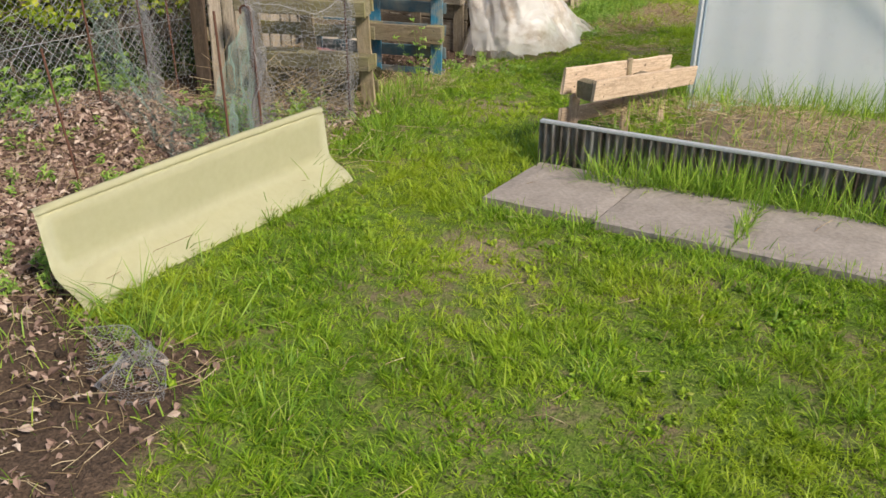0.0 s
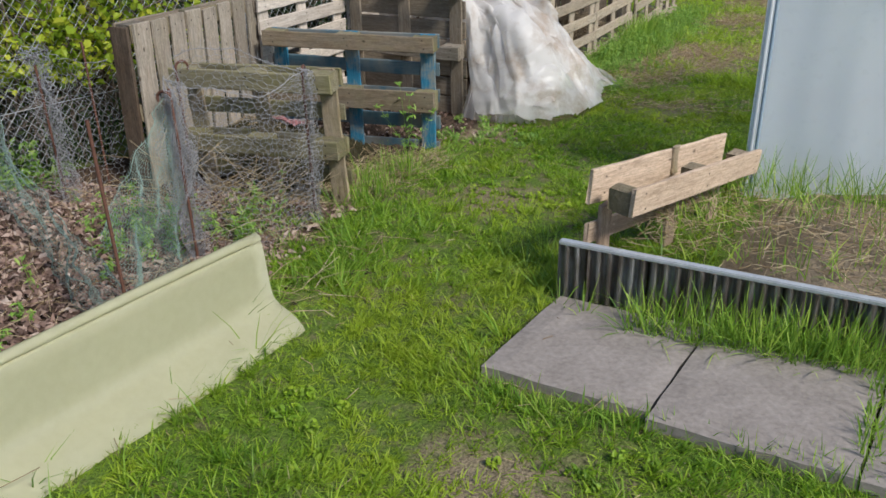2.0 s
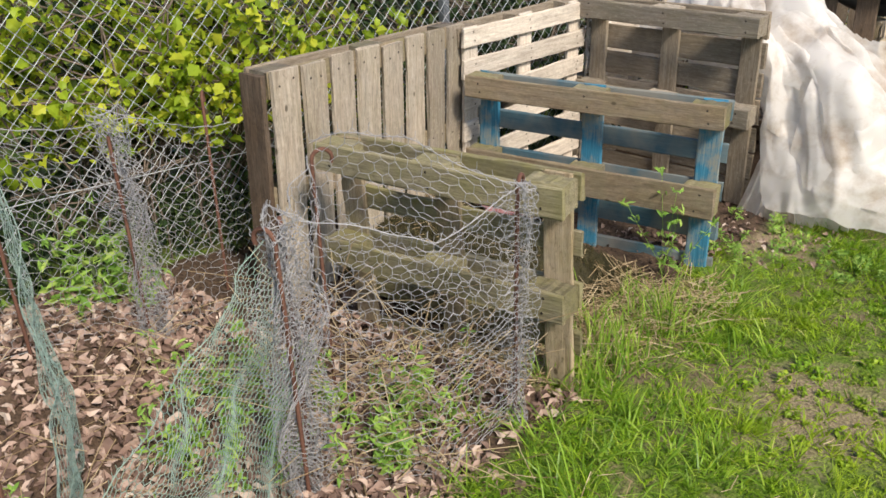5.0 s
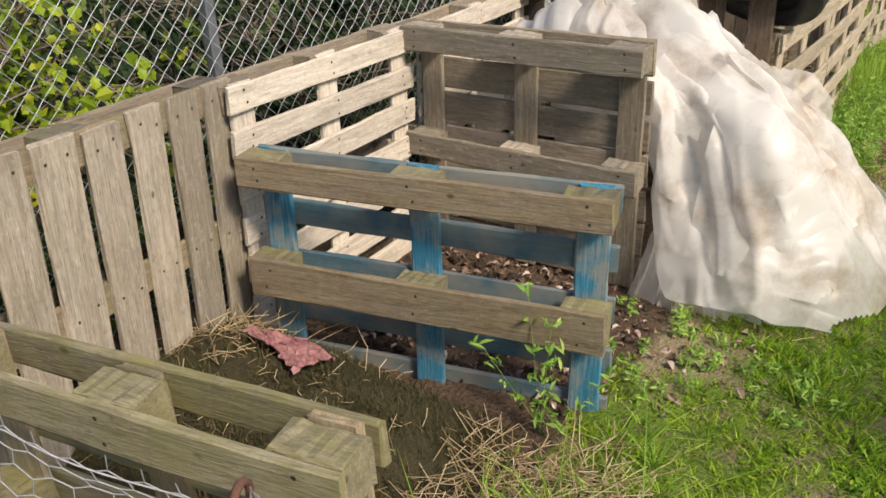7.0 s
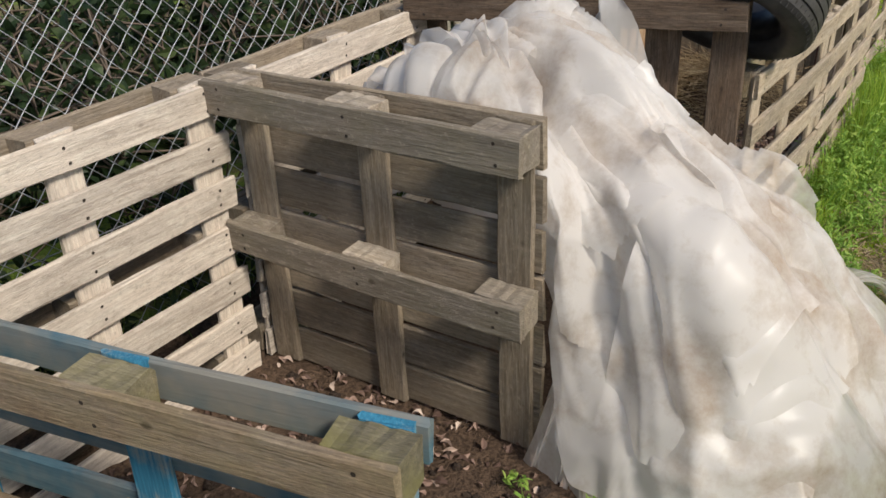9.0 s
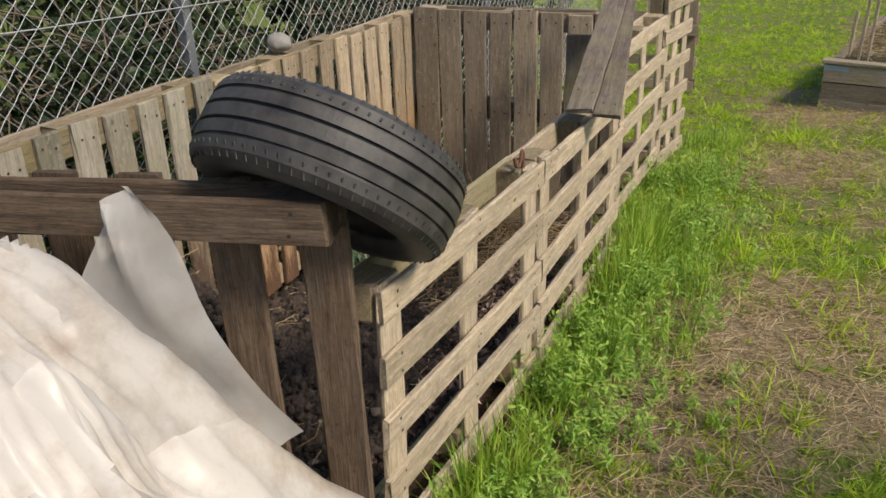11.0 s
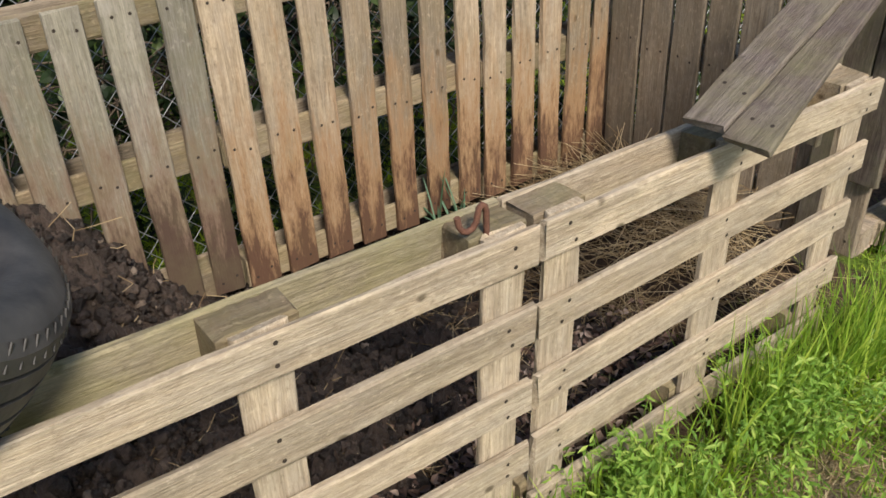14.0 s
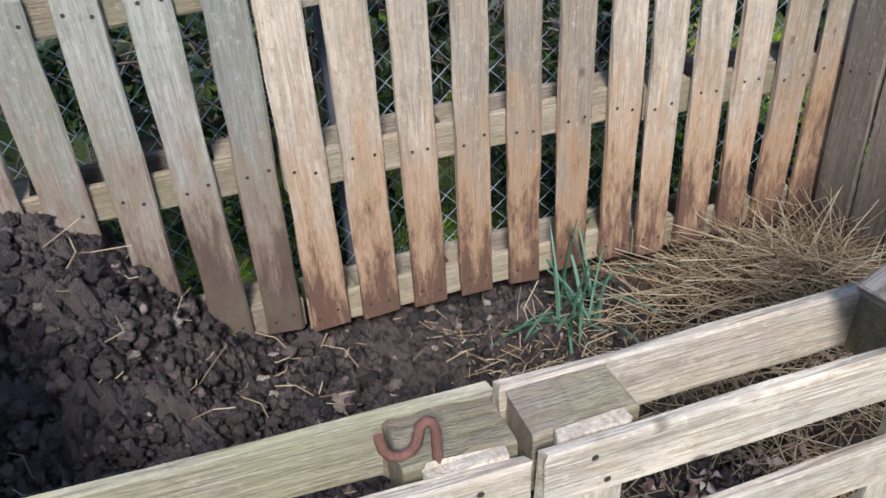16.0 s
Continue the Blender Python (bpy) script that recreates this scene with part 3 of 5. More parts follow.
# ---- chain-link boundary fence ----
def chain_fence():
    f = holder("chain_link_fence", pose(-5.0, 0, 0), "galvanised chain-link fence on dark steel posts", "fence")
    s = 0.039
    ny, nz = int(17 / s), int(1.9 / s)
    A, B = [], []
    jj, kk = np.meshgrid(np.arange(ny), np.arange(nz), indexing="ij")
    jj, kk = jj.ravel(), kk.ravel()
    even = (jj + kk) % 2 == 0

    def place(j, k):
        y = j * s
        z = k * s
        p = np.stack([np.zeros(len(j)), y, z + (-0.07 * y) - 0.12], 1)
        p[:, 0] += 0.02 * np.sin(1.1 * y) * np.sin(1.9 * z) + 0.0025 * ((j % 2) * 2 - 1)
        p[:, 1] += 0.006 * np.sin(3 * z + y)
        return p
    for mask, dz in ((even, 1), (~even, -1)):
        j, k = jj[mask], kk[mask]
        A.append(place(j, k + (dz < 0)))
        B.append(place(j + 1, k + (dz > 0)))
    child("mesh", wires("mesh", np.concatenate(A), np.concatenate(B), 0.0018, GALV), f)
    for y in (-0.2, 3.0, 6.2, 9.52, 12.72, 16.0):
        bm = bmesh.new()
        bmesh.ops.create_cube(bm, size=1)
        bmesh.ops.scale(bm, vec=(0.045, 0.045, 2.3), verts=bm.verts)
        bmesh.ops.bevel(bm, geom=bm.edges[:], offset=0.004, segments=1, affect="EDGES")
        bmesh.ops.translate(bm, vec=(-0.035, y, -0.07 * y + 0.75), verts=bm.verts)
        part("post", bm, DARKPOST, f)
    for z in (0.35, 1.25):
        child("line_wire", tube_mesh("line_wire", [(-0.004, y, -0.07 * y + z + 0.01 * math.sin(y * 2)) for y in np.arange(0, 16.4, 0.4)], 0.0022, GALV, 4), f)
    return f


chain_fence()

# ---- pallet bays ----
BAYS = "pallets of the compost bays"


def at(p, q, z, lean=0.0, roll=0.0):
    """A pose at p with x pointing to q, z the foot's height."""
    yaw = math.degrees(math.atan2(q[1] - p[1], q[0] - p[0]))
    return pose(p[0], p[1], z, 0, 0, yaw) @ pose(0, 0, 0, lean, -roll, 0)


# mossy low pallet across the first bay
pallet(at((-4.10, 4.565), (-3.125, 4.70), -0.495, 0, 2.4), 0.985, 0.82, "h", 5, 0.085, "mossy greenish wooden pallet standing on edge", (MOSSY, MOSSY, TAN, MOSSY), BAYS, foot=False)
# boarded pallet along the fence, upright slats
boarded = pallet(at((-4.72, 5.79), (-4.505, 4.51), -0.548, 0, 3.5), 1.30, 1.0, "v", 8, 0.137, "weathered grey pallet with close upright slats", (SILVER, BROWN, TAN, GREYW), BAYS, skid_dir="h")
put_board(boarded, "end_post", (1.315, 0.055, -0.05), (1.315, 0.055, 0.985), 0.115, 0.024, DARKW, face=(1, 0, 0), label="dark brown end post")
# blue pallet
pallet(at((-4.44, 5.68), (-3.285, 5.935), -0.725, -2, 0.0), 1.19, 0.99, "h", 6, 0.09, "worn blue painted pallet with bare front boards", (TANSKID, MOSSY, BLUE, BLUEGREY), BAYS, mid=0.575, mid_w=0.135)
# bleached slatted pallet along the fence, second bay
pallet(at((-4.70, 6.80), (-4.67, 5.78), -0.58, 0, 1.5), 1.03, 1.0, "h", 7, 0.096, "bleached pallet with level slats against the fence", (SILVER, SILVER, WHITE, WHITE), BAYS)
# grey divider pallet
pallet(at((-4.56, 6.765), (-3.545, 6.805), -0.565, 0, 0.5), 1.01, 1.0, "h", 7, 0.128, "grey weathered pallet dividing two bays", (GREYW, GREYW, SILVER, SILVER), BAYS, foot=False)
# bleached pallet along the fence, third bay
pallet(at((-4.78, 7.92), (-4.70, 6.83), -0.6, 0, 2.0), 1.08, 0.97, "h", 7, 0.096, "bleached pallet with level slats behind polythene", (SILVER, SILVER, WHITE, WHITE), BAYS)
# dark divider pallet
pallet(at((-4.63, 7.83), (-3.44, 8.10), -0.595, 0, 1.1), 1.22, 1.04, "v", 6, 0.12, "dark brown creosoted pallet dividing two bays", (DARKW, DARKW, DARKW, DARKW), BAYS, cols=2, rows=2)
# slatted back of the manure bay
for y0, y1, n, z0, slat in ((9.31, 8.02, 9, -0.665, GREYSTAIN), (10.325, 9.325, 7, -0.685, STAINED), (11.15, 10.34, 6, -0.70, STAINED)):
    pallet(at((-4.90, y1 + (y0 - y1)), (-4.89, y1), z0), y0 - y1, 1.02, "v", n, 0.104, "pallet with upright slats stained orange near the earth" if slat == STAINED else "grey pallet with upright slats darkened by manure", (SILVER, TAN, TAN, slat), BAYS)
# low front of the manure bay
pallet(at((-3.575, 9.395), (-3.585, 8.26), -0.69, 0, 2.0), 1.135, 0.83, "h", 5, 0.09, "pale low pallet with level slats fronting the bay", (MOSSPALE, TAN, PALE, PALE), BAYS, rows=2)
pallet(at((-3.61, 10.64), (-3.575, 9.405), -0.735, 0, 2.0), 1.235, 0.83, "h", 5, 0.09, "pale low pallet with level slats beside grass", (PALE, TAN, PALE, PALE), BAYS, rows=2)
# dark upright boards closing the manure bay
pallet(at((-3.62, 11.20), (-4.74, 11.12), -0.72), 1.12, 1.08, "v", 8, 0.13, "weathered grey-brown boarded pallet closing the bay", (CLOSING, CLOSING, CLOSING, CLOSING), BAYS)
# bays beyond
pallet(at((-3.80, 12.45), (-3.80, 11.40), -0.85), 1.05, 0.99, "h", 5, 0.09, "pale pallet with level slats beyond", (PALE, TAN, PALE, PALE), BAYS, rows=2)
pallet(at((-3.74, 13.05), (-3.80, 12.47), -0.92), 0.58, 1.15, "h", 6, 0.09, "pale pallet with level slats at the far bay", (PALE, TAN, PALE, PALE), BAYS, rows=2)
pallet(at((-5.45, 15.5), (-3.98, 15.6), -1.16), 1.47, 1.2, "h", 6, 0.10, "dark weathered pallet at the far end", (CLOSING, DARKW, CLOSING, CLOSING), BAYS)


# ---- brown boards leaning on the front pallet ----
def leaning_boards():
    b = holder("leaning_boards", pose(0, 0, 0), "two dark brown painted boards propped on the pallet", "boards")
    put_board(b, "board", (-3.462, 9.92, 0.185), (-3.565, 10.88, 0.565), 0.108, 0.022, BROWN, (-0.4, 0.4), face=(0, -0.4, 0.9), wob=0.2)
    cut = put_board(b, "cut_board", (-3.352, 9.92, 0.175), (-3.455, 10.88, 0.555), 0.108, 0.022, BROWN, (-0.45,), face=(0.12, -0.4, 0.9), wob=0.2, label="dark brown board cut to a taper")
    for v in cut.data.vertices:
        f = (v.co.x + 0.52) / 1.04
        v.co.z = -0.054 + (v.co.z + 0.054) * (1 - 0.8 * f)
    put_board(b, "batten", (-3.72, 10.75, -0.2), (-3.74, 10.82, 0.30), 0.14, 0.03, BROWN, face=(0, 1, 0.1))
    return b


leaning_boards()
up = holder("upright_boards", pose(-3.73, 11.02, -0.80), "dark brown boards standing upright at the bay corner", "boards")
put_board(up, "board", (-0.03, 0, 0), (-0.02, 0.02, 0.98), 0.13, 0.025, BROWN, face=(0, 1, 0))
put_board(up, "board", (0.10, 0.02, 0.38), (0.10, 0.02, 1.0), 0.10, 0.025, BROWN, face=(0, 1, 0))
put_board(up, "metal_strip", (0.135, -0.02, 0.85), (0.135, -0.02, 1.02), 0.03, 0.012, RUST, face=(0, 1, 0), label="rusty metal strip")


# ---- rusty iron pins ----
def iron_pin(x, y, h, lean=(0, 0), hook="u", r=0.0065, label="rusty iron pin with a hooked top"):
    z = float(gz(x, y)) - 0.1
    pts = [(lean[0] * t, lean[1] * t, (h + 0.1) * t) for t in np.linspace(0, 1, 7)]
    if hook:
        cx, cz = pts[-1][0], pts[-1][2]
        a = random.uniform(0, 6.28) if hook == "u" else hook
        R = 0.032
        for k in range(1, 9):
            th = math.pi * k / 8 * 1.15
            pts.append((cx + R * (1 - math.cos(th)) * math.cos(a), lean[1] + R * (1 - math.cos(th)) * math.sin(a), cz + R * math.sin(th)))
    ob = new("iron_pin", tube_mesh("iron_pin", pts, r, RUST))
    ob.location = (x, y, z)
    return tagged(ob, label, "iron pin", "iron pins of the netting")


for x, y, h, lean, hook in ((-2.86, 3.02, 0.93, (0.0, 0.0), 0), (-3.37, 3.85, 0.80, (0.02, -0.02), 3.4), (-3.42, 3.90, 0.78, (0, 0), 2.6), (-3.19, 4.53, 0.80, (0.01, -0.01), 2.0),
                            (-3.75, 4.26, 0.84, (0, 0), 1.2), (-4.38, 3.95, 0.84, (0.0, 0), 0), (-4.41, 3.56, 0.82, (0, 0), 0), (-4.62, 4.42, 0.8, (-0.05, 0.05), 2.5), (-3.62, 2.70, 0.75, (-0.04, -0.03), 0)):
    iron_pin(x, y, h, lean, hook)
# pin at the joint of the front pallets: hook opening upward
pin = new("iron_pin", tube_mesh("iron_pin", [(0, 0, 0), (0, 0, 0.890), (0, -0.003, 0.903), (0, -0.010, 0.909), (0, -0.017, 0.903), (0, -0.020, 0.890), (-0.001, -0.023, 0.876), (-0.002, -0.031, 0.865), (-0.003, -0.042, 0.861), (-0.004, -0.053, 0.866), (-0.005, -0.060, 0.878), (-0.006, -0.063, 0.898)], 0.0065, RUST))
pin.location = (-3.475, 9.325, -0.70)
tagged(pin, "rusty iron pin with a hooked top at the pallet joint", "iron pin", "iron pins of the netting")


# ---- wire netting ----
def netting(path, top, label, seed, hexw=0.047, crumple=0.02, r=0.0011, low=0.0, wire=None):
    """Hexagonal wire netting hung along a path of (x, y)."""
    P = np.array(path, float)
    seg = np.linalg.norm(np.diff(P, axis=0), axis=1)
    s = np.concatenate([[0], np.cumsum(seg)])
    L = s[-1]
    tops = np.interp(np.linspace(0, 1, 50), np.linspace(0, 1, len(top)), top)
    hy = hexw * 0.95
    nu, nv = int(L / hexw), int(max(top) / (hy * 0.75)) + 1

    def place(u, v):
        x, y = np.interp(u, s, P[:, 0]), np.interp(u, s, P[:, 1])
        h = np.interp(u / L, np.linspace(0, 1, 50), tops)
        hh = v * h / max(top)
        q = np.stack([u, v], 1)
        n1, n2 = vnoise(q, 4.5, seed), vnoise(q, 4.5, seed + 1)
        n3, n4 = vnoise(q, 14, seed + 2), vnoise(q, 14, seed + 3)
        z = gz(x, y) + soil_lift(x, y) + low + hh + 0.012 * n3 + 0.03 * vnoise(q, 2.5, seed + 5) * (v / max(top)) * min(1, crumple / 0.02)
        k = crumple
        return np.stack([x + k * n1 + 0.4 * k * n3, y + k * n2 + 0.4 * k * n4, z], 1)
    A, B = [], []
    for row in range(nv):
        off = 0.5 * (row % 2)
        c = (np.arange(nu) + off) * hexw
        v0 = row * hy * 0.75
        tl, tr = (c, v0 + hy * 0.25), (c + hexw, v0 + hy * 0.25)
        mid = (c + hexw * 0.5, np.full(nu, v0))
        one = np.full(nu, 1.0)
        A.append(place(c, one * (v0 + hy * 0.25))), B.append(place(*mid))
        A.append(place(*mid)), B.append(place(c + hexw, one * (v0 + hy * 0.25)))
        A.append(place(c, one * (v0 + hy * 0.25))), B.append(place(c, one * (v0 + hy * 0.75)))
    n = holder("wire_netting", pose(0, 0, 0), label, "wire netting", "wire netting of the leaf bed")
    child("mesh", wires("mesh", np.concatenate(A), np.concatenate(B), r, wire or NETWIRE), n)
    us = np.linspace(0, L, max(6, int(L / 0.03)))
    for nm, v in (("top_wire", max(top)), ("bottom_wire", 0.02)):
        child(nm, tube_mesh(nm, [tuple(p) for p in place(us, np.full(len(us), v))], r * 1.5, wire or NETWIRE, 4), n)
    return n


netting([(-4.75, 1.2), (-4.55, 2.4), (-4.42, 3.55)], (0.62, 0.66, 0.7), "slack hexagonal wire netting along the leaf bed", 11)
netting([(-4.42, 3.55), (-4.39, 3.95), (-4.5, 4.45)], (0.8, 0.78, 0.75), "crumpled hexagonal wire netting between iron pins", 21, crumple=0.035)
netting([(-4.42, 3.6), (-3.9, 3.45), (-2.9, 3.02)], (0.78, 0.42, 0.36, 0.4), "low sagging green-grey netting round the dead leaves", 31, 0.03, 0.03, 0.0009, wire=GREENNET)
netting([(-2.9, 3.05), (-3.2, 3.5), (-3.39, 3.83)], (0.5, 0.62, 0.8), "green-grey wire netting beside the cream panel", 41, 0.022, 0.03, 0.0009, wire=GREENNET)
netting([(-3.39, 3.86), (-3.15, 4.15), (-3.17, 4.52)], (0.84, 0.76, 0.80), "upright wire netting between two hooked pins", 51, crumple=0.022)
netting([(-3.40, 3.84), (-3.55, 4.05), (-3.74, 4.25)], (0.84, 0.8, 0.86), "crumpled wire netting beside the mossy pallet", 61, crumple=0.035)
netting([(-3.74, 4.25), (-3.5, 4.40), (-3.18, 4.53)], (0.86, 0.93, 0.94, 0.88, 0.82), "wire netting in front of the mossy pallet", 71, crumple=0.02)
netting([(-3.33, 3.76), (-3.42, 3.86), (-3.33, 3.90), (-3.43, 3.81), (-3.34, 3.87), (-3.44, 3.88), (-3.36, 3.78), (-3.42, 3.92), (-3.35, 3.84)], (0.84, 0.82, 0.8), "bunched wire netting round an iron pin", 81, 0.026, 0.03, 0.0012)
netting([(-3.21, 4.48), (-3.14, 4.55), (-3.21, 4.56), (-3.14, 4.49), (-3.20, 4.53), (-3.16, 4.57), (-3.18, 4.48)], (0.80, 0.8, 0.8), "bunched wire netting tied to a pin", 91, hexw=0.03, crumple=0.022)
netting([(-4.43, 3.91), (-4.33, 3.98), (-4.43, 4.01), (-4.34, 3.92), (-4.42, 3.96), (-4.35, 4.02), (-4.38, 3.90)], (0.84, 0.8, 0.8), "bunched wire netting tied to a rear pin", 95, hexw=0.03, crumple=0.03)


# ---- cream bath panel ----
def bath_panel():
    """A moulded panel with a rolled top edge and a flared foot, leaning back on edge."""
    a, b = Vector((-2.575, 1.78, 0)), Vector((-2.53, 3.51, 0))
    L = (b - a).length
    lip = [(-0.158, 0.352), (-0.150, 0.372), (-0.136, 0.376), (-0.122, 0.370), (-0.116, 0.358), (-0.117, 0.350), (-0.122, 0.347)]
    body = [(-0.122, 0.347), (-0.114, 0.338), (-0.110, 0.30), (-0.104, 0.22), (-0.098, 0.15), (-0.092, 0.12), (-0.080, 0.098), (-0.060, 0.082), (-0.036, 0.070), (-0.010, 0.058), (0.012, 0.045), (0.032, 0.029), (0.050, 0.010), (0.062, -0.010), (0.068, -0.035)]
    yaw = math.degrees(math.atan2(b.y - a.y, b.x - a.x))
    p = holder("bath_panel", pose(a.x, a.y, 0, 0, 0, yaw), "cream moulded plastic bath panel lying on its edge", "panel")
    for nm, prof in (("top_lip", lip), ("sheet", body)):
        bm = bmesh.new()
        rows = []
        for i in range(25):
            f = i / 24
            zb = float(gz(a.x + (b.x - a.x) * f, a.y + (b.y - a.y) * f)) + 0.01
            rows.append([bm.verts.new((f * L, -u, zb + w)) for u, w in prof])
        for r0, r1 in zip(rows, rows[1:]):
            for k in range(len(prof) - 1):
                bm.faces.new((r0[k], r1[k], r1[k + 1], r0[k + 1]))
        bmesh.ops.solidify(bm, geom=bm.faces[:], thickness=0.005)
        bmesh.ops.recalc_face_normals(bm, faces=bm.faces)
        part(nm, bm, CREAM, p, smooth=True)
    return p


bath_panel()


# ---- slabs, edging, raised bed and tunnel ----
def paving_slab(x, y, sx, sy, turn, tilt):
    bm = bmesh.new()
    bmesh.ops.create_grid(bm, x_segments=8, y_segments=8, size=0.5)
    bmesh.ops.scale(bm, vec=(sx, sy, 1), verts=bm.verts)
    for v in bm.verts:
        edge = max(abs(v.co.x) / sx, abs(v.co.y) / sy) > 0.49
        v.co.z = -0.006 * edge + random.uniform(-0.0015, 0.0015)
        if edge:
            v.co.x += random.uniform(-0.004, 0.004)
            v.co.y += random.uniform(-0.004, 0.004)
    ext = bmesh.ops.extrude_face_region(bm, geom=bm.faces[:])
    for v in [g for g in ext["geom"] if isinstance(g, bmesh.types.BMVert)]:
        v.co.z -= 0.045
    bmesh.ops.recalc_face_normals(bm, faces=bm.faces)
    me = bpy.data.meshes.new("paving_slab")
    bm.to_mesh(me)
    bm.free()
    me.materials.append(CONCRETE)
    ob = new("paving_slab", me)
    ob.matrix_world = pose(x, y, float(gz(x, y)) + 0.038, -4.0 + tilt, -2.9, turn)
    return tagged(ob, "worn pinkish-grey concrete paving slab in grass", "paving slab", "slabs along the raised bed")


for i in range(6):
    paving_slab(-1.385 + 0.613 * i, 3.83 - 0.055 * min(i, 1) - 0.03 * i, 0.607, 0.66, -2.5, random.uniform(-0.6, 0.6))


def edging():
    e = holder("bed_edging", pose(-1.70, 4.21, 0), "rusty corrugated metal edging of the raised bed", "edging")
    bm = bmesh.new()
    prev = None
    n = 520
    for i in range(n + 1):
        x = 3.3 * i / n
        w = 0.009 * math.tanh(2.2 * math.sin(x / 0.045 * 2 * math.pi))
        top = -0.035 + 0.022 * x
        z0 = float(gz(x - 1.7, 4.21)) - 0.05
        row = [bm.verts.new((x, w, z0)), bm.verts.new((x, w, top))]
        if prev:
            bm.faces.new((prev[0], row[0], row[1], prev[1]))
        prev = row
    bmesh.ops.solidify(bm, geom=bm.faces[:], thickness=0.002)
    part("corrugated_sheet", bm, ZINC, e)
    bm = bmesh.new()
    bmesh.ops.create_cube(bm, size=1)
    bmesh.ops.scale(bm, vec=(3.3, 0.034, 0.018), verts=bm.verts)
    bmesh.ops.bevel(bm, geom=bm.edges[:], offset=0.004, segments=2, affect="EDGES")
    bmesh.ops.rotate(bm, matrix=Matrix.Rotation(-math.atan(0.022), 3, "Y"), verts=bm.verts)
    bmesh.ops.translate(bm, vec=(1.65, 0.012, -0.028 + 0.022 * 1.65), verts=bm.verts)
    part("rim", bm, GALV, e, "galvanised rim")
    return e


edging()


def bed_top(x, y):
    x, y = np.asarray(x, float), np.asarray(y, float)
    t = np.clip((y - 4.23) / 1.7, 0, 1)
    q = np.stack([x.ravel(), y.ravel()], 1)
    return (-0.075 + 0.022 * (x + 1.7)) * (1 - t) + (gz(x, y) + 0.08) * t + 0.05 * np.exp(-((x + 0.6) / 0.7) ** 2 - ((y - 4.9) / 0.35) ** 2) + (0.012 * vnoise(q, 7, 8)).reshape(x.shape)


def raised_bed():
    xs, ys = np.arange(-1.68, 1.6, 0.05), np.arange(4.235, 5.95, 0.05)
    X, Y = np.meshgrid(xs, ys, indexing="ij")
    left = np.maximum(sstep(-1.25, -0.75, X), sstep(4.5, 4.3, Y))
    Z = bed_top(X, Y) * left + (gz(X, Y) - 0.02) * (1 - left)
    i, j = np.meshgrid(np.arange(len(xs) - 1), np.arange(len(ys) - 1), indexing="ij")
    a = (i * len(ys) + j).ravel()
    me = arrays_mesh("bed_soil", np.stack([X.ravel(), Y.ravel(), Z.ravel()], 1), np.stack([a, a + len(ys), a + len(ys) + 1, a + 1], 1), DRYSOIL, True)
    return tagged(new("bed_soil", me), "dry soil of the raised bed under straw", "soil", "", "structure")


raised_bed()


def polytunnel():
    p = holder("polytunnel", pose(-1.30, 5.86, -0.45), "white polythene tunnel house with a sheeted end", "polytunnel")
    W, HS, N = 3.0, 1.25, 24
    arch = [(0, 0), (0, 0.6), (0, HS)] + [(W / 2 - W / 2 * math.cos(math.pi * k / N), HS + 0.85 * math.sin(math.pi * k / N)) for k in range(1, N)] + [(W, HS), (W, 0.6), (W, 0)]
    bm = bmesh.new()
    rows = []
    for i in range(31):
        y = 3.0 * i / 30
        s = 0.018 * (1 - abs(math.sin(y / 1.5 * math.pi)))
        rows.append([bm.verts.new((x + (W / 2 - x) * s * 0.3, y, z)) for x, z in arch])
    for r0, r1 in zip(rows, rows[1:]):
        for k in range(len(arch) - 1):
            bm.faces.new((r0[k], r0[k + 1], r1[k + 1], r1[k]))
    part("cover", bm, COVER, p, smooth=True)
    bm = bmesh.new()
    cols = []
    for i in range(61):
        x = W * i / 60
        ztop = HS + 0.85 * math.sqrt(max(0, 1 - ((x - W / 2) / (W / 2)) ** 2))
        cols.append([bm.verts.new((x, 0.006 * math.sin(9 * x + 2.4 * k / 20) * math.sin(3.1 * x) + 0.002 * math.sin(31 * x + 3 * math.sin(k / 5)) + 0.02, ztop * k / 20)) for k in range(21)])
    for c0, c1 in zip(cols, cols[1:]):
        for k in range(20):
            bm.faces.new((c0[k], c1[k], c1[k + 1], c0[k + 1]))
    part("end_sheet", bm, TUNNEL, p, smooth=True)
    for y in (0.03, 1.5, 2.96):
        child("hoop", tube_mesh("hoop", [(x + (0.02 if x < W / 2 else -0.02), y, z - 0.02 * (z > HS)) for x, z in arch], 0.016, PVC), p)
    child("brace", tube_mesh("brace", [(0.05, 0.045, 1.75), (1.9, 0.045, -0.05 + 0.45)], 0.016, PVC), p, None, "white diagonal tube behind the sheet")
    child("brace", tube_mesh("brace", [(0.62, -0.012, 1.32), (1.8, -0.012, 0.35)], 0.012, PVC), p, None, "white diagonal tape on the end sheet")
    child("corner_tape", tube_mesh("corner_tape", [(0.055, -0.004, 0.02), (0.05, -0.004, 1.4)], 0.010, BLUESTRIP), p, None, "bluish tape down the corner")
    return p


polytunnel()


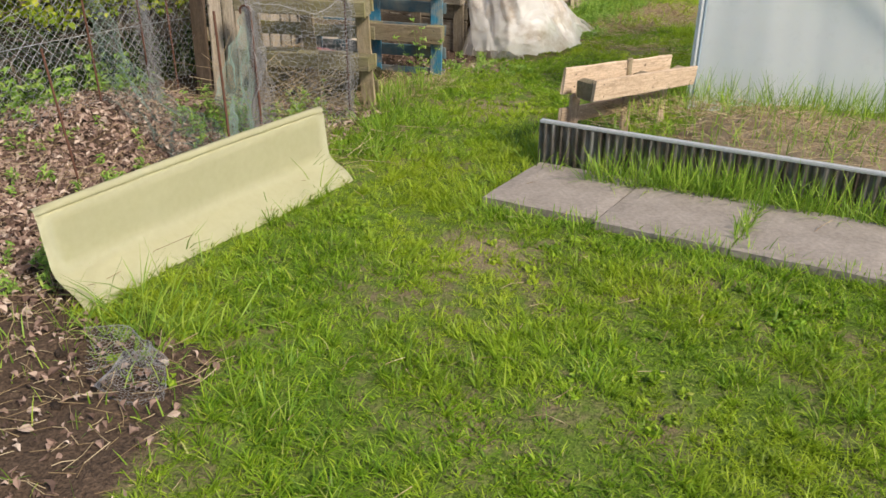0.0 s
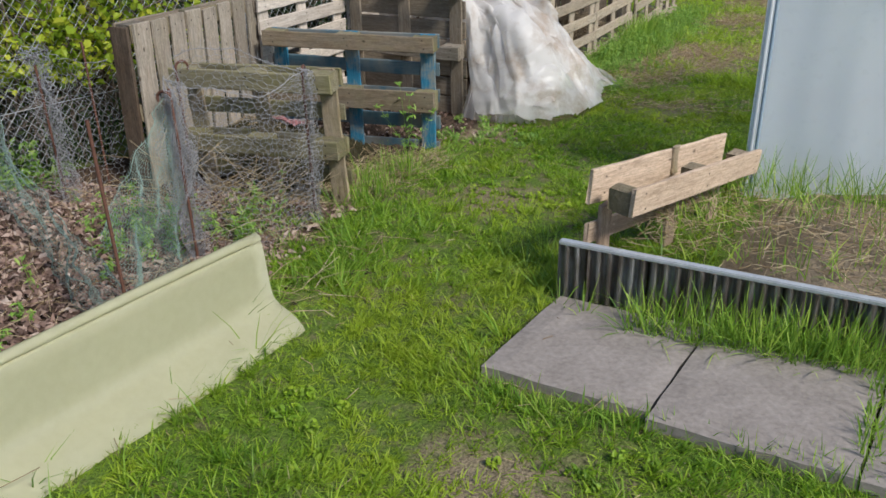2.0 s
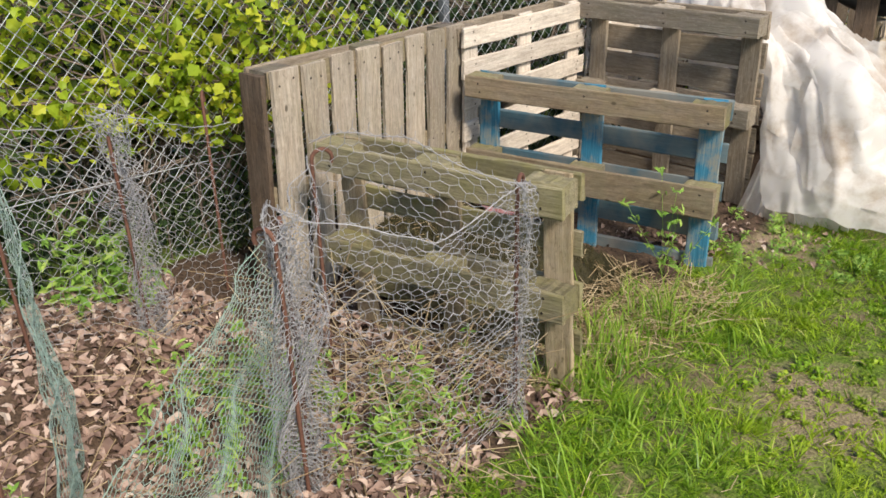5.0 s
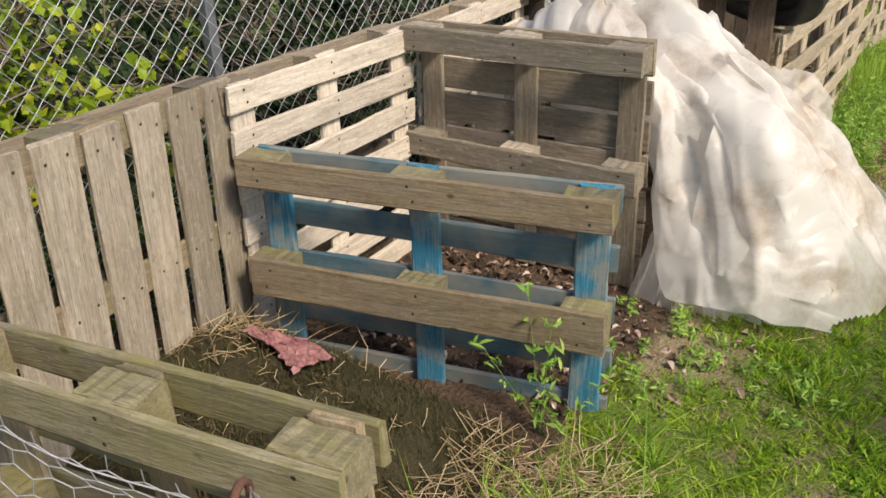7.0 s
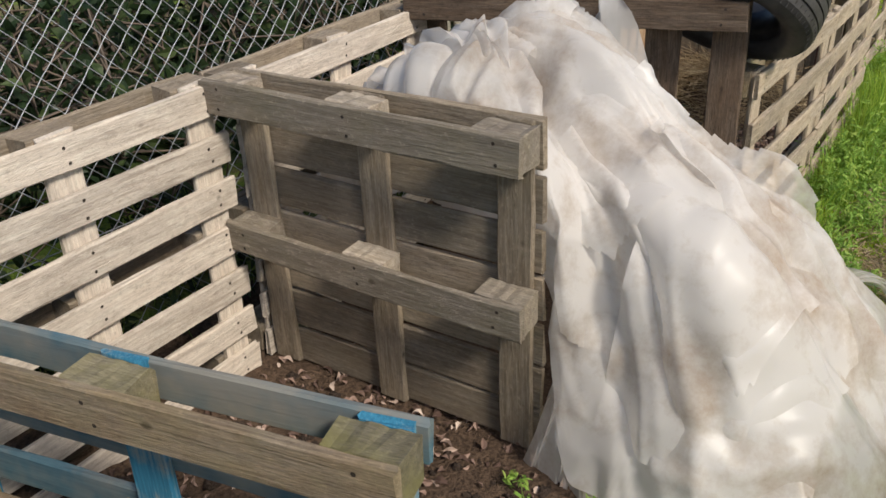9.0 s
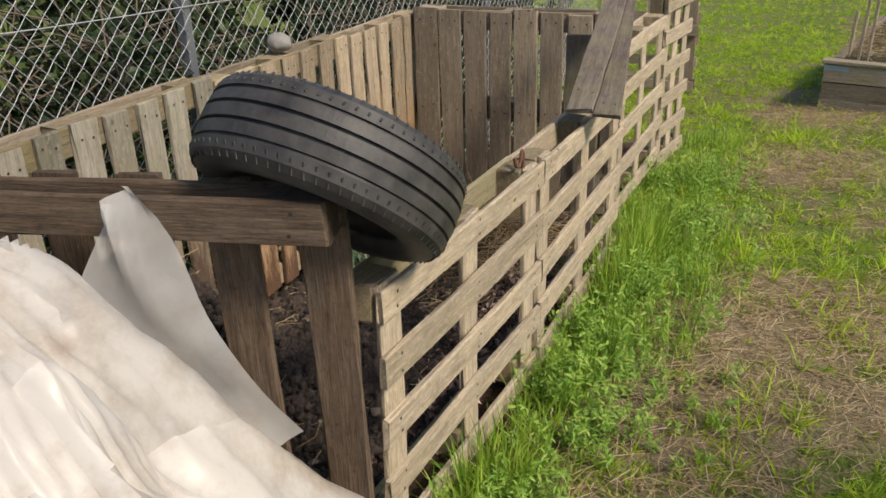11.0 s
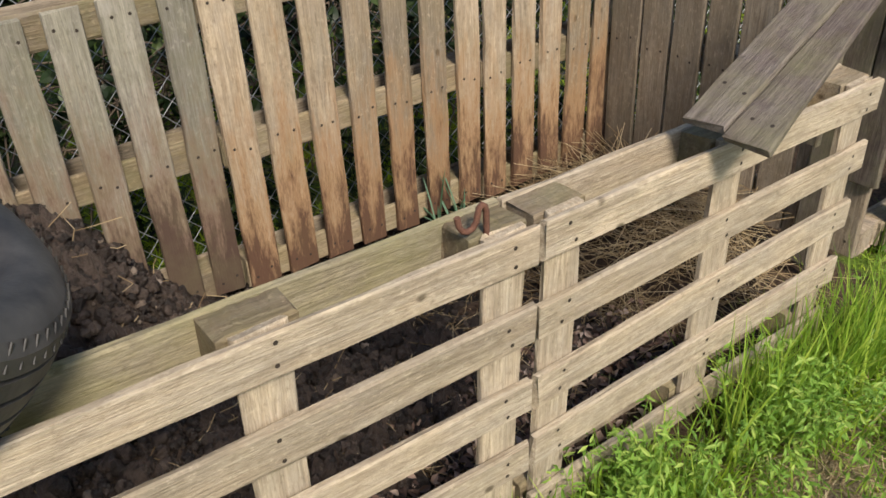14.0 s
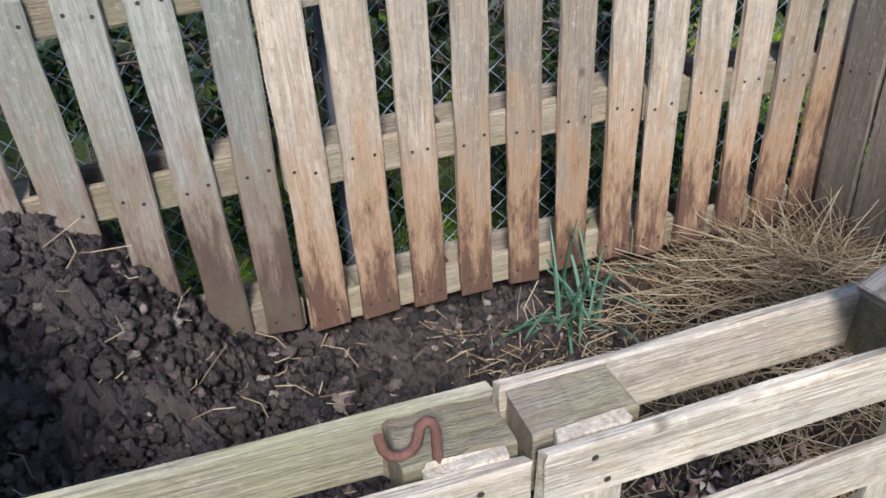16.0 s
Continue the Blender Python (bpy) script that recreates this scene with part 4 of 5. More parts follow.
def pallet_trough():
    """An offcut of a new pallet standing on edge, sinking towards the tunnel."""
    m = at((-1.44, 4.305), (-1.173, 5.469), 0)
    p = holder("pallet_offcut", m, "fresh pale pallet offcut standing on its edge", "pallet offcut")
    L = 1.19
    top = lambda x: 0.212 - 0.153 * x
    put_board(p, "board", (0, 0, top(0) - 0.057), (L, 0, top(L) - 0.057), 0.114, 0.022, FRESH, (-0.52, 0.05, 0.55), wob=0.2, nail_side=-1)
    put_board(p, "board", (0.02, 0.21, top(0.02) - 0.05), (L + 0.06, 0.21, top(L) - 0.05), 0.15, 0.02, FRESH, (-0.52, 0.05, 0.55), wob=0.2, nail_side=-1)
    put_board(p, "board", (-0.03, 0.185, top(0) - 0.235), (L, 0.185, top(L) - 0.235), 0.09, 0.02, FRESH, wob=0.2)
    for x in (0.05, 0.66, 1.12):
        put_board(p, "block", (x - 0.04, 0.065, top(x) - 0.066), (x + 0.04, 0.065, top(x) - 0.066), 0.095, 0.10, TAN)
    for x in (0.08, 0.66, 1.12):
        y = 4.305 + 0.975 * x
        put_board(p, "upright", (x, 0.165, float(gz(-1.5, y)) - 0.06), (x, 0.165, top(x) - 0.115), 0.085, 0.02, FRESH)
    put_board(p, "cleat", (0.70, 0.19, top(0.7) - 0.09), (0.70, 0.19, top(0.7) + 0.045), 0.05, 0.018, TAN)
    return p


pallet_trough()


# ---- tyre ----
def lathe(bm_prof, n, name, mat, parent, bulge=None):
    a = np.linspace(0, 2 * np.pi, n, endpoint=False)
    pr = np.array(bm_prof)
    V = np.stack([pr[None, :, 0] * np.cos(a)[:, None], pr[None, :, 0] * np.sin(a)[:, None], np.broadcast_to(pr[None, :, 1], (n, len(pr)))], 2)
    k = len(pr)
    i, j = np.meshgrid(np.arange(n), np.arange(k - 1), indexing="ij")
    i, j = i.ravel(), j.ravel()
    F = np.stack([i * k + j, ((i + 1) % n) * k + j, ((i + 1) % n) * k + j + 1, i * k + j + 1], 1)
    return child(name, arrays_mesh(name, V.reshape(-1, 3), F, mat, name != "tread"), parent)


def tyre():
    n = Vector((0.128, 0.895, 1.0)).normalized()
    m = n.to_track_quat("Z", "Y").to_matrix().to_4x4()
    m.translation = (-3.591, 8.333, 0.441)
    t = holder("car_tyre", m, "worn black car tyre on its wheel resting on pallets", "tyre")
    R, h = 0.320, 0.104
    tread = [(R - 0.025, -h + 0.005), (R - 0.008, -h + 0.018)]
    for g in (-0.056, -0.020, 0.020, 0.056):
        tread += [(R + 0.002 - 1.4 * g * g, g - 0.0045), (R - 0.009, g - 0.0035), (R - 0.009, g + 0.0035), (R + 0.002 - 1.4 * g * g, g + 0.0045)]
    tread += [(R - 0.008, h - 0.018), (R - 0.025, h - 0.005)]
    lathe(tread, 96, "tread", RUBBER, t)
    for s, nm in ((1, "sidewall"), (-1, "sidewall")):
        side = [(R - 0.025, s * (h - 0.005)), (R - 0.05, s * (h + 0.006)), (R - 0.08, s * (h + 0.004)), (R - 0.10, s * (h - 0.004)), (R - 0.115, s * (h - 0.018)), (R - 0.118, s * (h - 0.03)), (R - 0.108, s * (h - 0.033)), (R - 0.08, s * (h - 0.014)), (R - 0.045, s * (h - 0.012)), (R - 0.03, s * 0.04), (R - 0.028, 0)]
        lathe(side if s > 0 else side, 96, nm, RUBBER, t)
    # wheel inside the tyre: barrel, spokes and hub
    b = R - 0.117
    lathe([(b + 0.012, h - 0.02), (b + 0.004, h - 0.022), (b - 0.006, h - 0.03), (b - 0.012, h - 0.05), (b - 0.03, 0.02), (b - 0.03, -0.05), (b - 0.012, -h + 0.04), (b + 0.012, -h + 0.02)], 64, "rim", ALLOY, t)
    lathe([(0.001, 0.052), (0.03, 0.052), (0.038, 0.046), (0.07, 0.05), (0.075, 0.03), (0.075, -0.02), (0.001, -0.02)], 32, "hub", ALLOY, t)
    for k in range(5):
        a = 2 * math.pi * k / 5 + 0.3
        ca, sa = math.cos(a), math.sin(a)
        put_board(t, "spoke", (0.06 * ca, 0.06 * sa, 0.040), ((b - 0.012) * ca, (b - 0.012) * sa, 0.052), 0.055, 0.026, ALLOY, face=(0, 0, 1), wob=0)
    # shoulder blocks
    rr = []
    for k in range(72):
        a = 2 * math.pi * k / 72
        for s in (-1, 1):
            rr.append(((R - 0.003) * math.cos(a), (R - 0.003) * math.sin(a), s * 0.070, (R - 0.021) * math.cos(a + 0.03), (R - 0.021) * math.sin(a + 0.03), s * 0.101))
    rr = np.array(rr)
    child("shoulder_ribs", wires("shoulder_ribs", rr[:, :3], rr[:, 3:], 0.003, RUBBER), t)["kind"] = "stuff"
    return t


tyre()


# ---- polythene sheet ----
def support(x, y):
    """Shape of what lies under the sheet."""
    px = np.interp(x, [-4.7, -4.45, -4.22, -3.97, -3.72, -3.47, -3.14, -2.9, -2.72, -2.5], [-0.25, -0.08, 0.21, 0.41, 0.35, 0.17, 0.0, -0.27, -0.54, -0.85])
    g = gz(x, y)
    f = sstep(6.76, 7.10, y) * sstep(8.30, 7.50, y)
    return g + np.maximum(0, px - g) * f + 0.01


def gnoise(u, v, seed):
    """Gradient noise of two coordinates, about -0.7 to 0.7."""
    iu, iv = np.floor(u).astype(np.int64), np.floor(v).astype(np.int64)
    fu, fv = u - iu, v - iv

    def dot(a, b):
        k = ((iu + a) * 374761393 + (iv + b) * 668265263 + seed * 974634777) & 0xFFFFFFFF
        k = ((k ^ (k >> 13)) * 1274126177) & 0xFFFFFFFF
        ang = ((k ^ (k >> 16)) & 0xFFFF) / 65536.0 * 2 * np.pi
        return np.cos(ang) * (fu - a) + np.sin(ang) * (fv - b)
    su, sv = fu ** 3 * (fu * (fu * 6 - 15) + 10), fv ** 3 * (fv * (fv * 6 - 15) + 10)
    lo = dot(0, 0) + su * (dot(1, 0) - dot(0, 0))
    hi = dot(0, 1) + su * (dot(1, 1) - dot(0, 1))
    return lo + sv * (hi - lo)


def lnoise(u, v, seed):
    """Noise in flat facets with sharp creases, about -1 to 1."""
    iu, iv = np.floor(u).astype(np.int64), np.floor(v).astype(np.int64)
    fu, fv = u - iu, v - iv

    def val(a, b):
        k = ((iu + a) * 374761393 + (iv + b) * 668265263 + seed * 974634777) & 0xFFFFFFFF
        k = ((k ^ (k >> 13)) * 1274126177) & 0xFFFFFFFF
        return ((k ^ (k >> 16)) & 0xFFFF) / 32768.0 - 1
    c00, c11 = val(0, 0), val(1, 1)
    return np.where(fu > fv, c00 + fu * (val(1, 0) - c00) + fv * (c11 - val(1, 0)), c00 + fv * (val(0, 1) - c00) + fu * (c11 - val(0, 1)))


def pleat(n, soft):
    """A sharp crest where the noise is nought, hollow between."""
    return 0.42 - 1.5 * np.sqrt(n * n + soft * soft)


def film(x0, x1, near, far, lift, seed, cell=0.0105):
    """Plastic film hung over the heap: long folds running down from the top, finer creases across them."""
    n, m = int((x1 - x0) / cell) + 2, int(1.5 * (far - near(np.array([x1]))[0]) / cell) + 2
    u, v = np.meshgrid(np.linspace(0, 1, n), np.linspace(0, 1, m) ** 1.35, indexing="ij")
    x = x0 + (x1 - x0) * u
    y = near(x) + v * (far - near(x))
    z = support(x, y) + lift
    P = np.stack([x, y, z], 2)
    nr = np.cross(np.gradient(P, axis=0), np.gradient(P, axis=1))
    nr /= np.linalg.norm(nr, axis=2)[..., None] + 1e-9
    dx, dy = x + 4.12, y - 7.42
    r = np.hypot(dx, dy)
    w = np.arctan2(dy, dx) + 0.16 * gnoise(x * 2.2, y * 2.2, 5) + 0.06 * gnoise(x * 6, y * 6, 6)
    big = 0.17 * pleat(gnoise(w * 1.7 + 0.3, r * 0.6, 11), 0.04)
    mid = 0.15 * pleat(gnoise(w * 3.8, r * 0.8, seed), 0.02) + 0.060 * pleat(gnoise(w * 8.5 + 2, r * 1.7, seed + 7), 0.02) + 0.045 * lnoise(w * 5.0 + 0.4 * r, r * 1.5, seed + 1)
    q, e = x + 0.12 * gnoise(x * 3, y * 3, seed + 2), y + 0.8 * z + 0.12 * gnoise(x * 3 + 7, z * 3, seed + 6)
    fine = 0.024 * lnoise(q * 5.2 + 0.6 * e, e * 4.6, seed + 3) + 0.011 * lnoise(q * 10 - 3 * e, e * 9, seed + 4) + 0.0025 * lnoise(q * 24 + 5 * e, e * 20, seed + 5)
    P = P + nr * ((big + mid) * sstep(0.02, 0.3, r) * (1 - 0.55 * sstep(0.9, 1.5, r)) + fine)[..., None]
    P[..., 0] = np.maximum(P[..., 0], -4.56)
    P[..., 1] = np.where(P[..., 0] < -3.53, np.maximum(P[..., 1], 6.962), P[..., 1])
    P[..., 1] = np.where(P[..., 0] < -3.43, np.minimum(P[..., 1], 7.79 + 0.226 * (P[..., 0] + 4.63)), P[..., 1])
    P[..., 2] = np.maximum(P[..., 2], gz(P[..., 0], P[..., 1]) + 0.008 + np.abs(fine) + 0.2 * np.abs(mid))
    return P


def sheet_mesh(name, P, seed):
    n, m = P.shape[:2]
    u, v = np.meshgrid(np.linspace(0, 1, n), np.linspace(0, 1, m), indexing="ij")
    i, j = np.meshgrid(np.arange(n - 1), np.arange(m - 1), indexing="ij")
    a = (i * m + j).ravel()
    keep = (u + 0.03 * np.sin(7 * v + seed) + 0.012 * np.sin(19 * v) < 0.955) & (v > 0.015 + 0.025 * np.sin(6 * u + seed) + 0.012 * np.sin(15 * u)) & (v < 0.96 + 0.03 * np.sin(9 * u + seed))
    F = np.stack([a, a + m, a + m + 1, a + 1], 1)
    F = F[keep.ravel()[F].all(1)]
    used = np.unique(F)
    back = np.zeros(n * m, int)
    back[used] = np.arange(len(used))
    Z = P.reshape(-1, 3)
    return arrays_mesh(name, Z[used], back[F], POLY, True)


def near_edge(x):
    return 6.965 - 0.165 * sstep(-3.60, -3.36, x)


def drape():
    me = sheet_mesh("polythene_sheet", film(-4.38, -2.66, near_edge, 8.12, 0.02, 4), 1.0)
    return tagged(new("polythene_sheet", me), "crumpled milky polythene sheet heaped over the bay", "plastic sheet")


sheet = drape()


def tail(name, apex, arc, pleats, amp, label, mat=None):
    """A gathered fan of sheet from an apex to an arc on the ground."""
    bm = bmesh.new()
    N, M = pleats * 6, 14
    g = []
    for i in range(N + 1):
        t = i / N
        end = Vector(arc[0]).lerp(Vector(arc[1]), t) + Vector(arc[2]) * (4 * t * (1 - t))
        row = []
        for k in range(M + 1):
            f = k / M
            tt = t + 0.06 * math.sin(17 * t) + 0.05 * math.sin(6 * f + 3 * t)
            w = amp * (0.25 + f) * (1 - 4 * abs((tt * pleats) % 1 - 0.5)) * (1 + 0.6 * math.sin(5 * t + 4 * f))
            p = Vector(apex).lerp(end, f) + Vector((0.7 * w, -0.7 * w, 0.35 * w + 0.07 * math.sin(math.pi * f)))
            p.z = max(p.z, float(gz(p.x, p.y)) + 0.008)
            row.append(bm.verts.new(p))
        g.append(row)
    for a0, a1 in zip(g, g[1:]):
        for k in range(M):
            bm.faces.new((a0[k], a1[k], a1[k + 1], a0[k + 1]))
    part(name, bm, mat or POLY, sheet, label, False)


for x0, x1, y0, y1, lift, seed in ((-4.15, -3.34, 7.0, 7.62, 0.045, 21), (-4.34, -3.8, 7.1, 7.72, 0.05, 59), (-3.36, -2.84, 6.86, 7.34, 0.06, 71), (-3.62, -3.02, 6.93, 7.45, 0.05, 33), (-3.50, -2.72, 7.22, 7.95, 0.045, 47)):
    child("fold", sheet_mesh("fold", film(x0, x1, lambda x, a=y0: np.maximum(a, near_edge(x) + 0.03), y1, lift, seed), seed), sheet, None, "overlapping crumpled fold of polythene")
tail("gathered_tail", (-3.44, 6.97, -0.16), ((-3.57, 6.86, -0.56), (-3.22, 6.90, -0.56), (0.02, -0.06, 0)), 6, 0.022, "gathered tail of polythene beside the pallet")
tail("front_fold", (-3.20, 7.02, -0.22), ((-3.36, 6.86, -0.55), (-2.98, 6.96, -0.55), (0.02, -0.05, 0)), 5, 0.03, "rumpled hem of polythene on the earth")
tail("loose_corner", (-3.02, 8.02, -0.42), ((-3.0, 8.40, -0.60), (-2.82, 8.30, -0.62), (0.05, 0.05, 0)), 3, 0.025, "torn loose corner of polythene")
def flap():
    """A thin corner of polythene caught on the dark pallet."""
    bm = bmesh.new()
    N = 14
    g = []
    for i in range(N + 1):
        t = i / N
        top = Vector((-3.88, 8.0, 0.50)).lerp(Vector((-3.53, 8.05, -0.08)), t)
        bot = Vector((-3.91, 7.97, 0.46)).lerp(Vector((-4.02, 7.84, 0.10)), min(1, 1.6 * t)).lerp(Vector((-3.66, 7.85, -0.22)), max(0, t - 0.35) / 0.65)
        g.append([bm.verts.new(top.lerp(bot, k / 8) + Vector((0.012 * math.sin(9 * t + k), 0.02 * math.sin(7 * t + 0.9 * k) - 0.03, 0.01 * math.sin(13 * t)))) for k in range(9)])
    for a0, a1 in zip(g, g[1:]):
        for k in range(8):
            bm.faces.new((a0[k], a1[k], a1[k + 1], a0[k + 1]))
    part("flap", bm, FLAPPOLY, sheet, "thin see-through corner of polythene", True)


flap()


# ---- heaps in the bays ----
def heap(name, box, fn, mat, label, category, step=0.05, lumpy=0.0):
    xs, ys = np.arange(box[0], box[1], step), np.arange(box[2], box[3], step)
    X, Y = np.meshgrid(xs, ys, indexing="ij")
    q = np.stack([X.ravel(), Y.ravel()], 1)
    Z = fn(X, Y) + (0.014 * vnoise(q, 9, 2) + 0.01 * vnoise(q, 23, 3)).reshape(X.shape)
    if lumpy:
        q2 = q + 0.012 * np.stack([vnoise(q, 30, 51), vnoise(q, 30, 52)], 1)
        rough = sum(a * (0.5 - np.abs(vnoise(q2, f, 60 + k))) for k, (f, a) in enumerate(((9, 1.0), (19, 0.75), (38, 0.5), (75, 0.3), (120, 0.15))))
        Z = Z + lumpy * rough.reshape(X.shape)
    i, j = np.meshgrid(np.arange(len(xs) - 1), np.arange(len(ys) - 1), indexing="ij")
    a = (i * len(ys) + j).ravel()
    return tagged(new(name, arrays_mesh(name, np.stack([X.ravel(), Y.ravel(), Z.ravel()], 1), np.stack([a, a + len(ys), a + len(ys) + 1, a + 1], 1), mat, True)), label, category, "", "stuff")


def compost_h(x, y):
    return gz(x, y) - 0.02 + 0.20 * np.exp(-((x + 4.2) / 0.6) ** 4 - ((y - 5.35) / 0.45) ** 4)


def manure_h(x, y):
    return gz(x, y) - 0.03 + 0.54 * np.exp(-np.abs((x + 4.85) / 0.5) ** 3 - np.abs((y - 8.45) / 0.55) ** 4) + 0.12 * np.exp(-((x + 4.2) / 0.6) ** 2 - ((y - 8.6) / 0.7) ** 2) + 0.07 * np.exp(-((x + 4.3) / 0.5) ** 4 - ((y - 9.2) / 0.55) ** 4)


def straw_h(x, y):
    return gz(x, y) - 0.05 + 0.26 * np.exp(-((x + 4.35) / 0.4) ** 2 - ((y - 10.75) / 0.38) ** 2)


CLIPPINGS = plain("grass_clippings", (0.03, 0.026, 0.012), (0.09, 0.075, 0.032), 18, 0.95, 0, 1.0, 0.02)
heap("compost_heap", (-4.62, -3.3, 4.85, 5.85), compost_h, CLIPPINGS, "heap of drying grass clippings and straw", "compost heap")
heap("manure_heap", (-4.88, -3.6, 8.15, 10.25), manure_h, CLOD, "dark crumbly manure heap against the slats", "manure heap", 0.007, 0.05)
heap("straw_heap", (-4.85, -3.6, 9.8, 11.1), straw_h, SOIL, "heap of old straw in the bay corner", "straw heap")


def lump_mat():
    k = Mat("manure_lumps")
    c = k.ramp(k.n("ShaderNodeNewGeometry").outputs["Random Per Island"], [(0.0, (0.016, 0.011, 0.009)), (0.5, (0.036, 0.026, 0.021)), (0.88, (0.08, 0.058, 0.047)), (0.97, (0.15, 0.115, 0.09)), (1.0, (0.34, 0.28, 0.23))])
    v = k.coords("Object")
    fine = k.noise(v, 90, 4, 0.7)
    c = k.mix(0.6, c, k.ramp(fine, [(0.3, (0.3, 0.28, 0.26)), (0.7, (1.6, 1.5, 1.4))]), "MULTIPLY")
    return k.done(c, 0.42, bump=fine, strength=1.0, dist=0.015, spec=0.55)


CLUMP = lump_mat()


def clods(name, n, box, fn, r0, r1, mat, label, category):
    """Irregular lumps of earth."""
    x, y = scatter(n, box)
    z = fn(x, y)
    r = rng.uniform(0, 1, n) ** 2.2 * (r1 - r0) + r0
    ico = bmesh.new()
    bmesh.ops.create_icosphere(ico, subdivisions=2, radius=1)
    bv = np.array([v.co[:] for v in ico.verts])
    bf = np.array([[v.index for v in f.verts] for f in ico.faces])
    ico.free()
    d = 1 + rng.uniform(-0.35, 0.35, (n, len(bv)))
    sc = rng.uniform(0.6, 1.25, (n, 1, 3))
    V = np.stack([x, y, z + r * rng.uniform(-0.2, 1.1, n)], 1)[:, None] + bv[None] * d[..., None] * sc * r[:, None, None]
    F = (np.arange(n)[:, None, None] * len(bv) + bf[None]).reshape(-1, 3)
    return stuff(name, arrays_mesh(name, V.reshape(-1, 3), F, mat, True), label, category)


clods("manure_clods", 11000, (-4.86, -3.62, 8.15, 10.3), lambda x, y: np.maximum(manure_h(x, y), gz(x, y)) + 0.006, 0.004, 0.022, CLUMP, "loose dark clods of manure", "clods")
clods("soil_crumbs", 900, (-4.6, -1.6, 1.0, 4.2), lambda x, y: gz(x, y) + soil_lift(x, y) - 0.008 - 0.2 * (x > -2.5) * (y > 1.75) - 0.2 * (x > -1.9), 0.005, 0.02, SOIL, "crumbs of dark garden soil", "soil crumbs")
clods("bay_crumbs", 600, (-4.5, -3.4, 5.95, 6.8), lambda x, y: gz(x, y) - 0.01, 0.006, 0.025, SOIL, "crumbs of dark soil in the bay", "soil crumbs")


# ---- dead leaves ----
def leaf_litter(name, n, box, fn, size, label, dens=None, mat=None):
    x, y = scatter(n, box, dens)
    z = fn(x, y) + rng.uniform(0.004, 0.025, len(x))
    s = rng.uniform(size[0], size[1], len(x))
    return stuff(name, leaves(name, np.stack([x, y, z], 1), s, mat or DEADLEAF, "oval", 0.55, 0.7), label, "dead leaves")


floor_h = lambda x, y: gz(x, y) + soil_lift(x, y)
leaf_litter("leaf_litter", 15000, (-5.0, -2.55, 1.2, 4.3), floor_h, (0.03, 0.062), "thick litter of brown dead leaves", lambda x, y: sstep(-2.6, -2.85, x + 0.3 * (y > 3.25)) * (0.25 + 0.75 * sstep(1.6, 2.2, y)))
leaf_litter("soil_leaf_litter", 500, (-3.2, -1.5, 0.9, 1.8), floor_h, (0.02, 0.05), "scattered brown leaves on bare soil", lambda x, y: bare(x, y))
leaf_litter("netting_leaf_litter", 1000, (-4.3, -3.1, 3.9, 4.75), floor_h, (0.03, 0.06), "brown leaves inside the netting")
leaf_litter("bay_leaf_litter", 1000, (-4.5, -2.9, 6.0, 7.2), lambda x, y: gz(x, y), (0.02, 0.045), "brown leaves on the bay floor", lambda x, y: np.maximum(bare(x, y), worn(x, y)) * 0.9)
leaf_litter("front_leaf_litter", 1600, (-4.0, -3.55, 8.3, 10.4), lambda x, y: gz(x, y) + 0.03, (0.02, 0.045), "brown leaves behind the low pallets")


# ---- straw ----
def straw(name, n, box, fn, length, label, dens=None, lift=0.03, lean=1.35, curl=0.1, w=0.003):
    x, y = scatter(n, box, dens)
    k = len(x)
    base = np.stack([x, y, fn(x, y) + rng.uniform(0.004, lift, k)], 1)
    return stuff(name, litter_mesh(name, base, rng.uniform(length[0], length[1], k), w, lean), label, "straw")


def litter_mesh(name, base, length, w, lean):
    """Dry stems lying about, slightly bent."""
    n = len(base)
    az = rng.uniform(0, 6.283, n)
    el = rng.normal(0, 0.16, n) + (1.5708 - lean) * 0.3
    d = np.stack([np.cos(az) * np.cos(el), np.sin(az) * np.cos(el), np.sin(el)], 1)
    bend = rng.normal(0, 0.12, (n, 3)) * length[:, None]
    mid = base + d * (length * 0.5)[:, None] + bend * np.array([1, 1, 0.25])
    end = base + d * length[:, None]
    return wires(name, np.concatenate([base, mid]), np.concatenate([mid, end]), w * 0.5, STRAW)


straw("compost_straw", 1800, (-4.55, -3.5, 4.9, 5.8), compost_h, (0.05, 0.2), "loose straw on the compost heap", lambda x, y: 0.008 + 0.99 * np.exp(-((x + 4.5) ** 2 + (y - 5.62) ** 2) / 0.035))
straw("spilled_straw", 2600, (-3.75, -3.0, 4.72, 5.75), gz, (0.05, 0.22), "brown straw spilled at the bay mouth", lambda x, y: np.exp(-((x + 3.35 - 0.25 * (y - 5.2)) / 0.2) ** 2), 0.05)
straw("clipping_stems", 160, (-4.5, -3.4, 4.9, 5.8), compost_h, (0.03, 0.09), "fine dry grass clippings", None, 0.02)
straw("corner_straw", 3400, (-4.8, -3.8, 10.2, 11.1), straw_h, (0.15, 0.45), "long dry straw piled in the corner", lambda x, y: np.exp(-((x + 4.35) / 0.4) ** 2 - ((y - 10.75) / 0.38) ** 2), 0.07)
straw("bay_straw", 1700, (-4.7, -3.6, 9.3, 10.9), lambda x, y: gz(x, y), (0.05, 0.2), "scattered straw on the bay floor")
straw("manure_straw", 160, (-4.8, -3.65, 8.3, 9.5), manure_h, (0.04, 0.15), "bits of straw in the manure", None, 0.04)
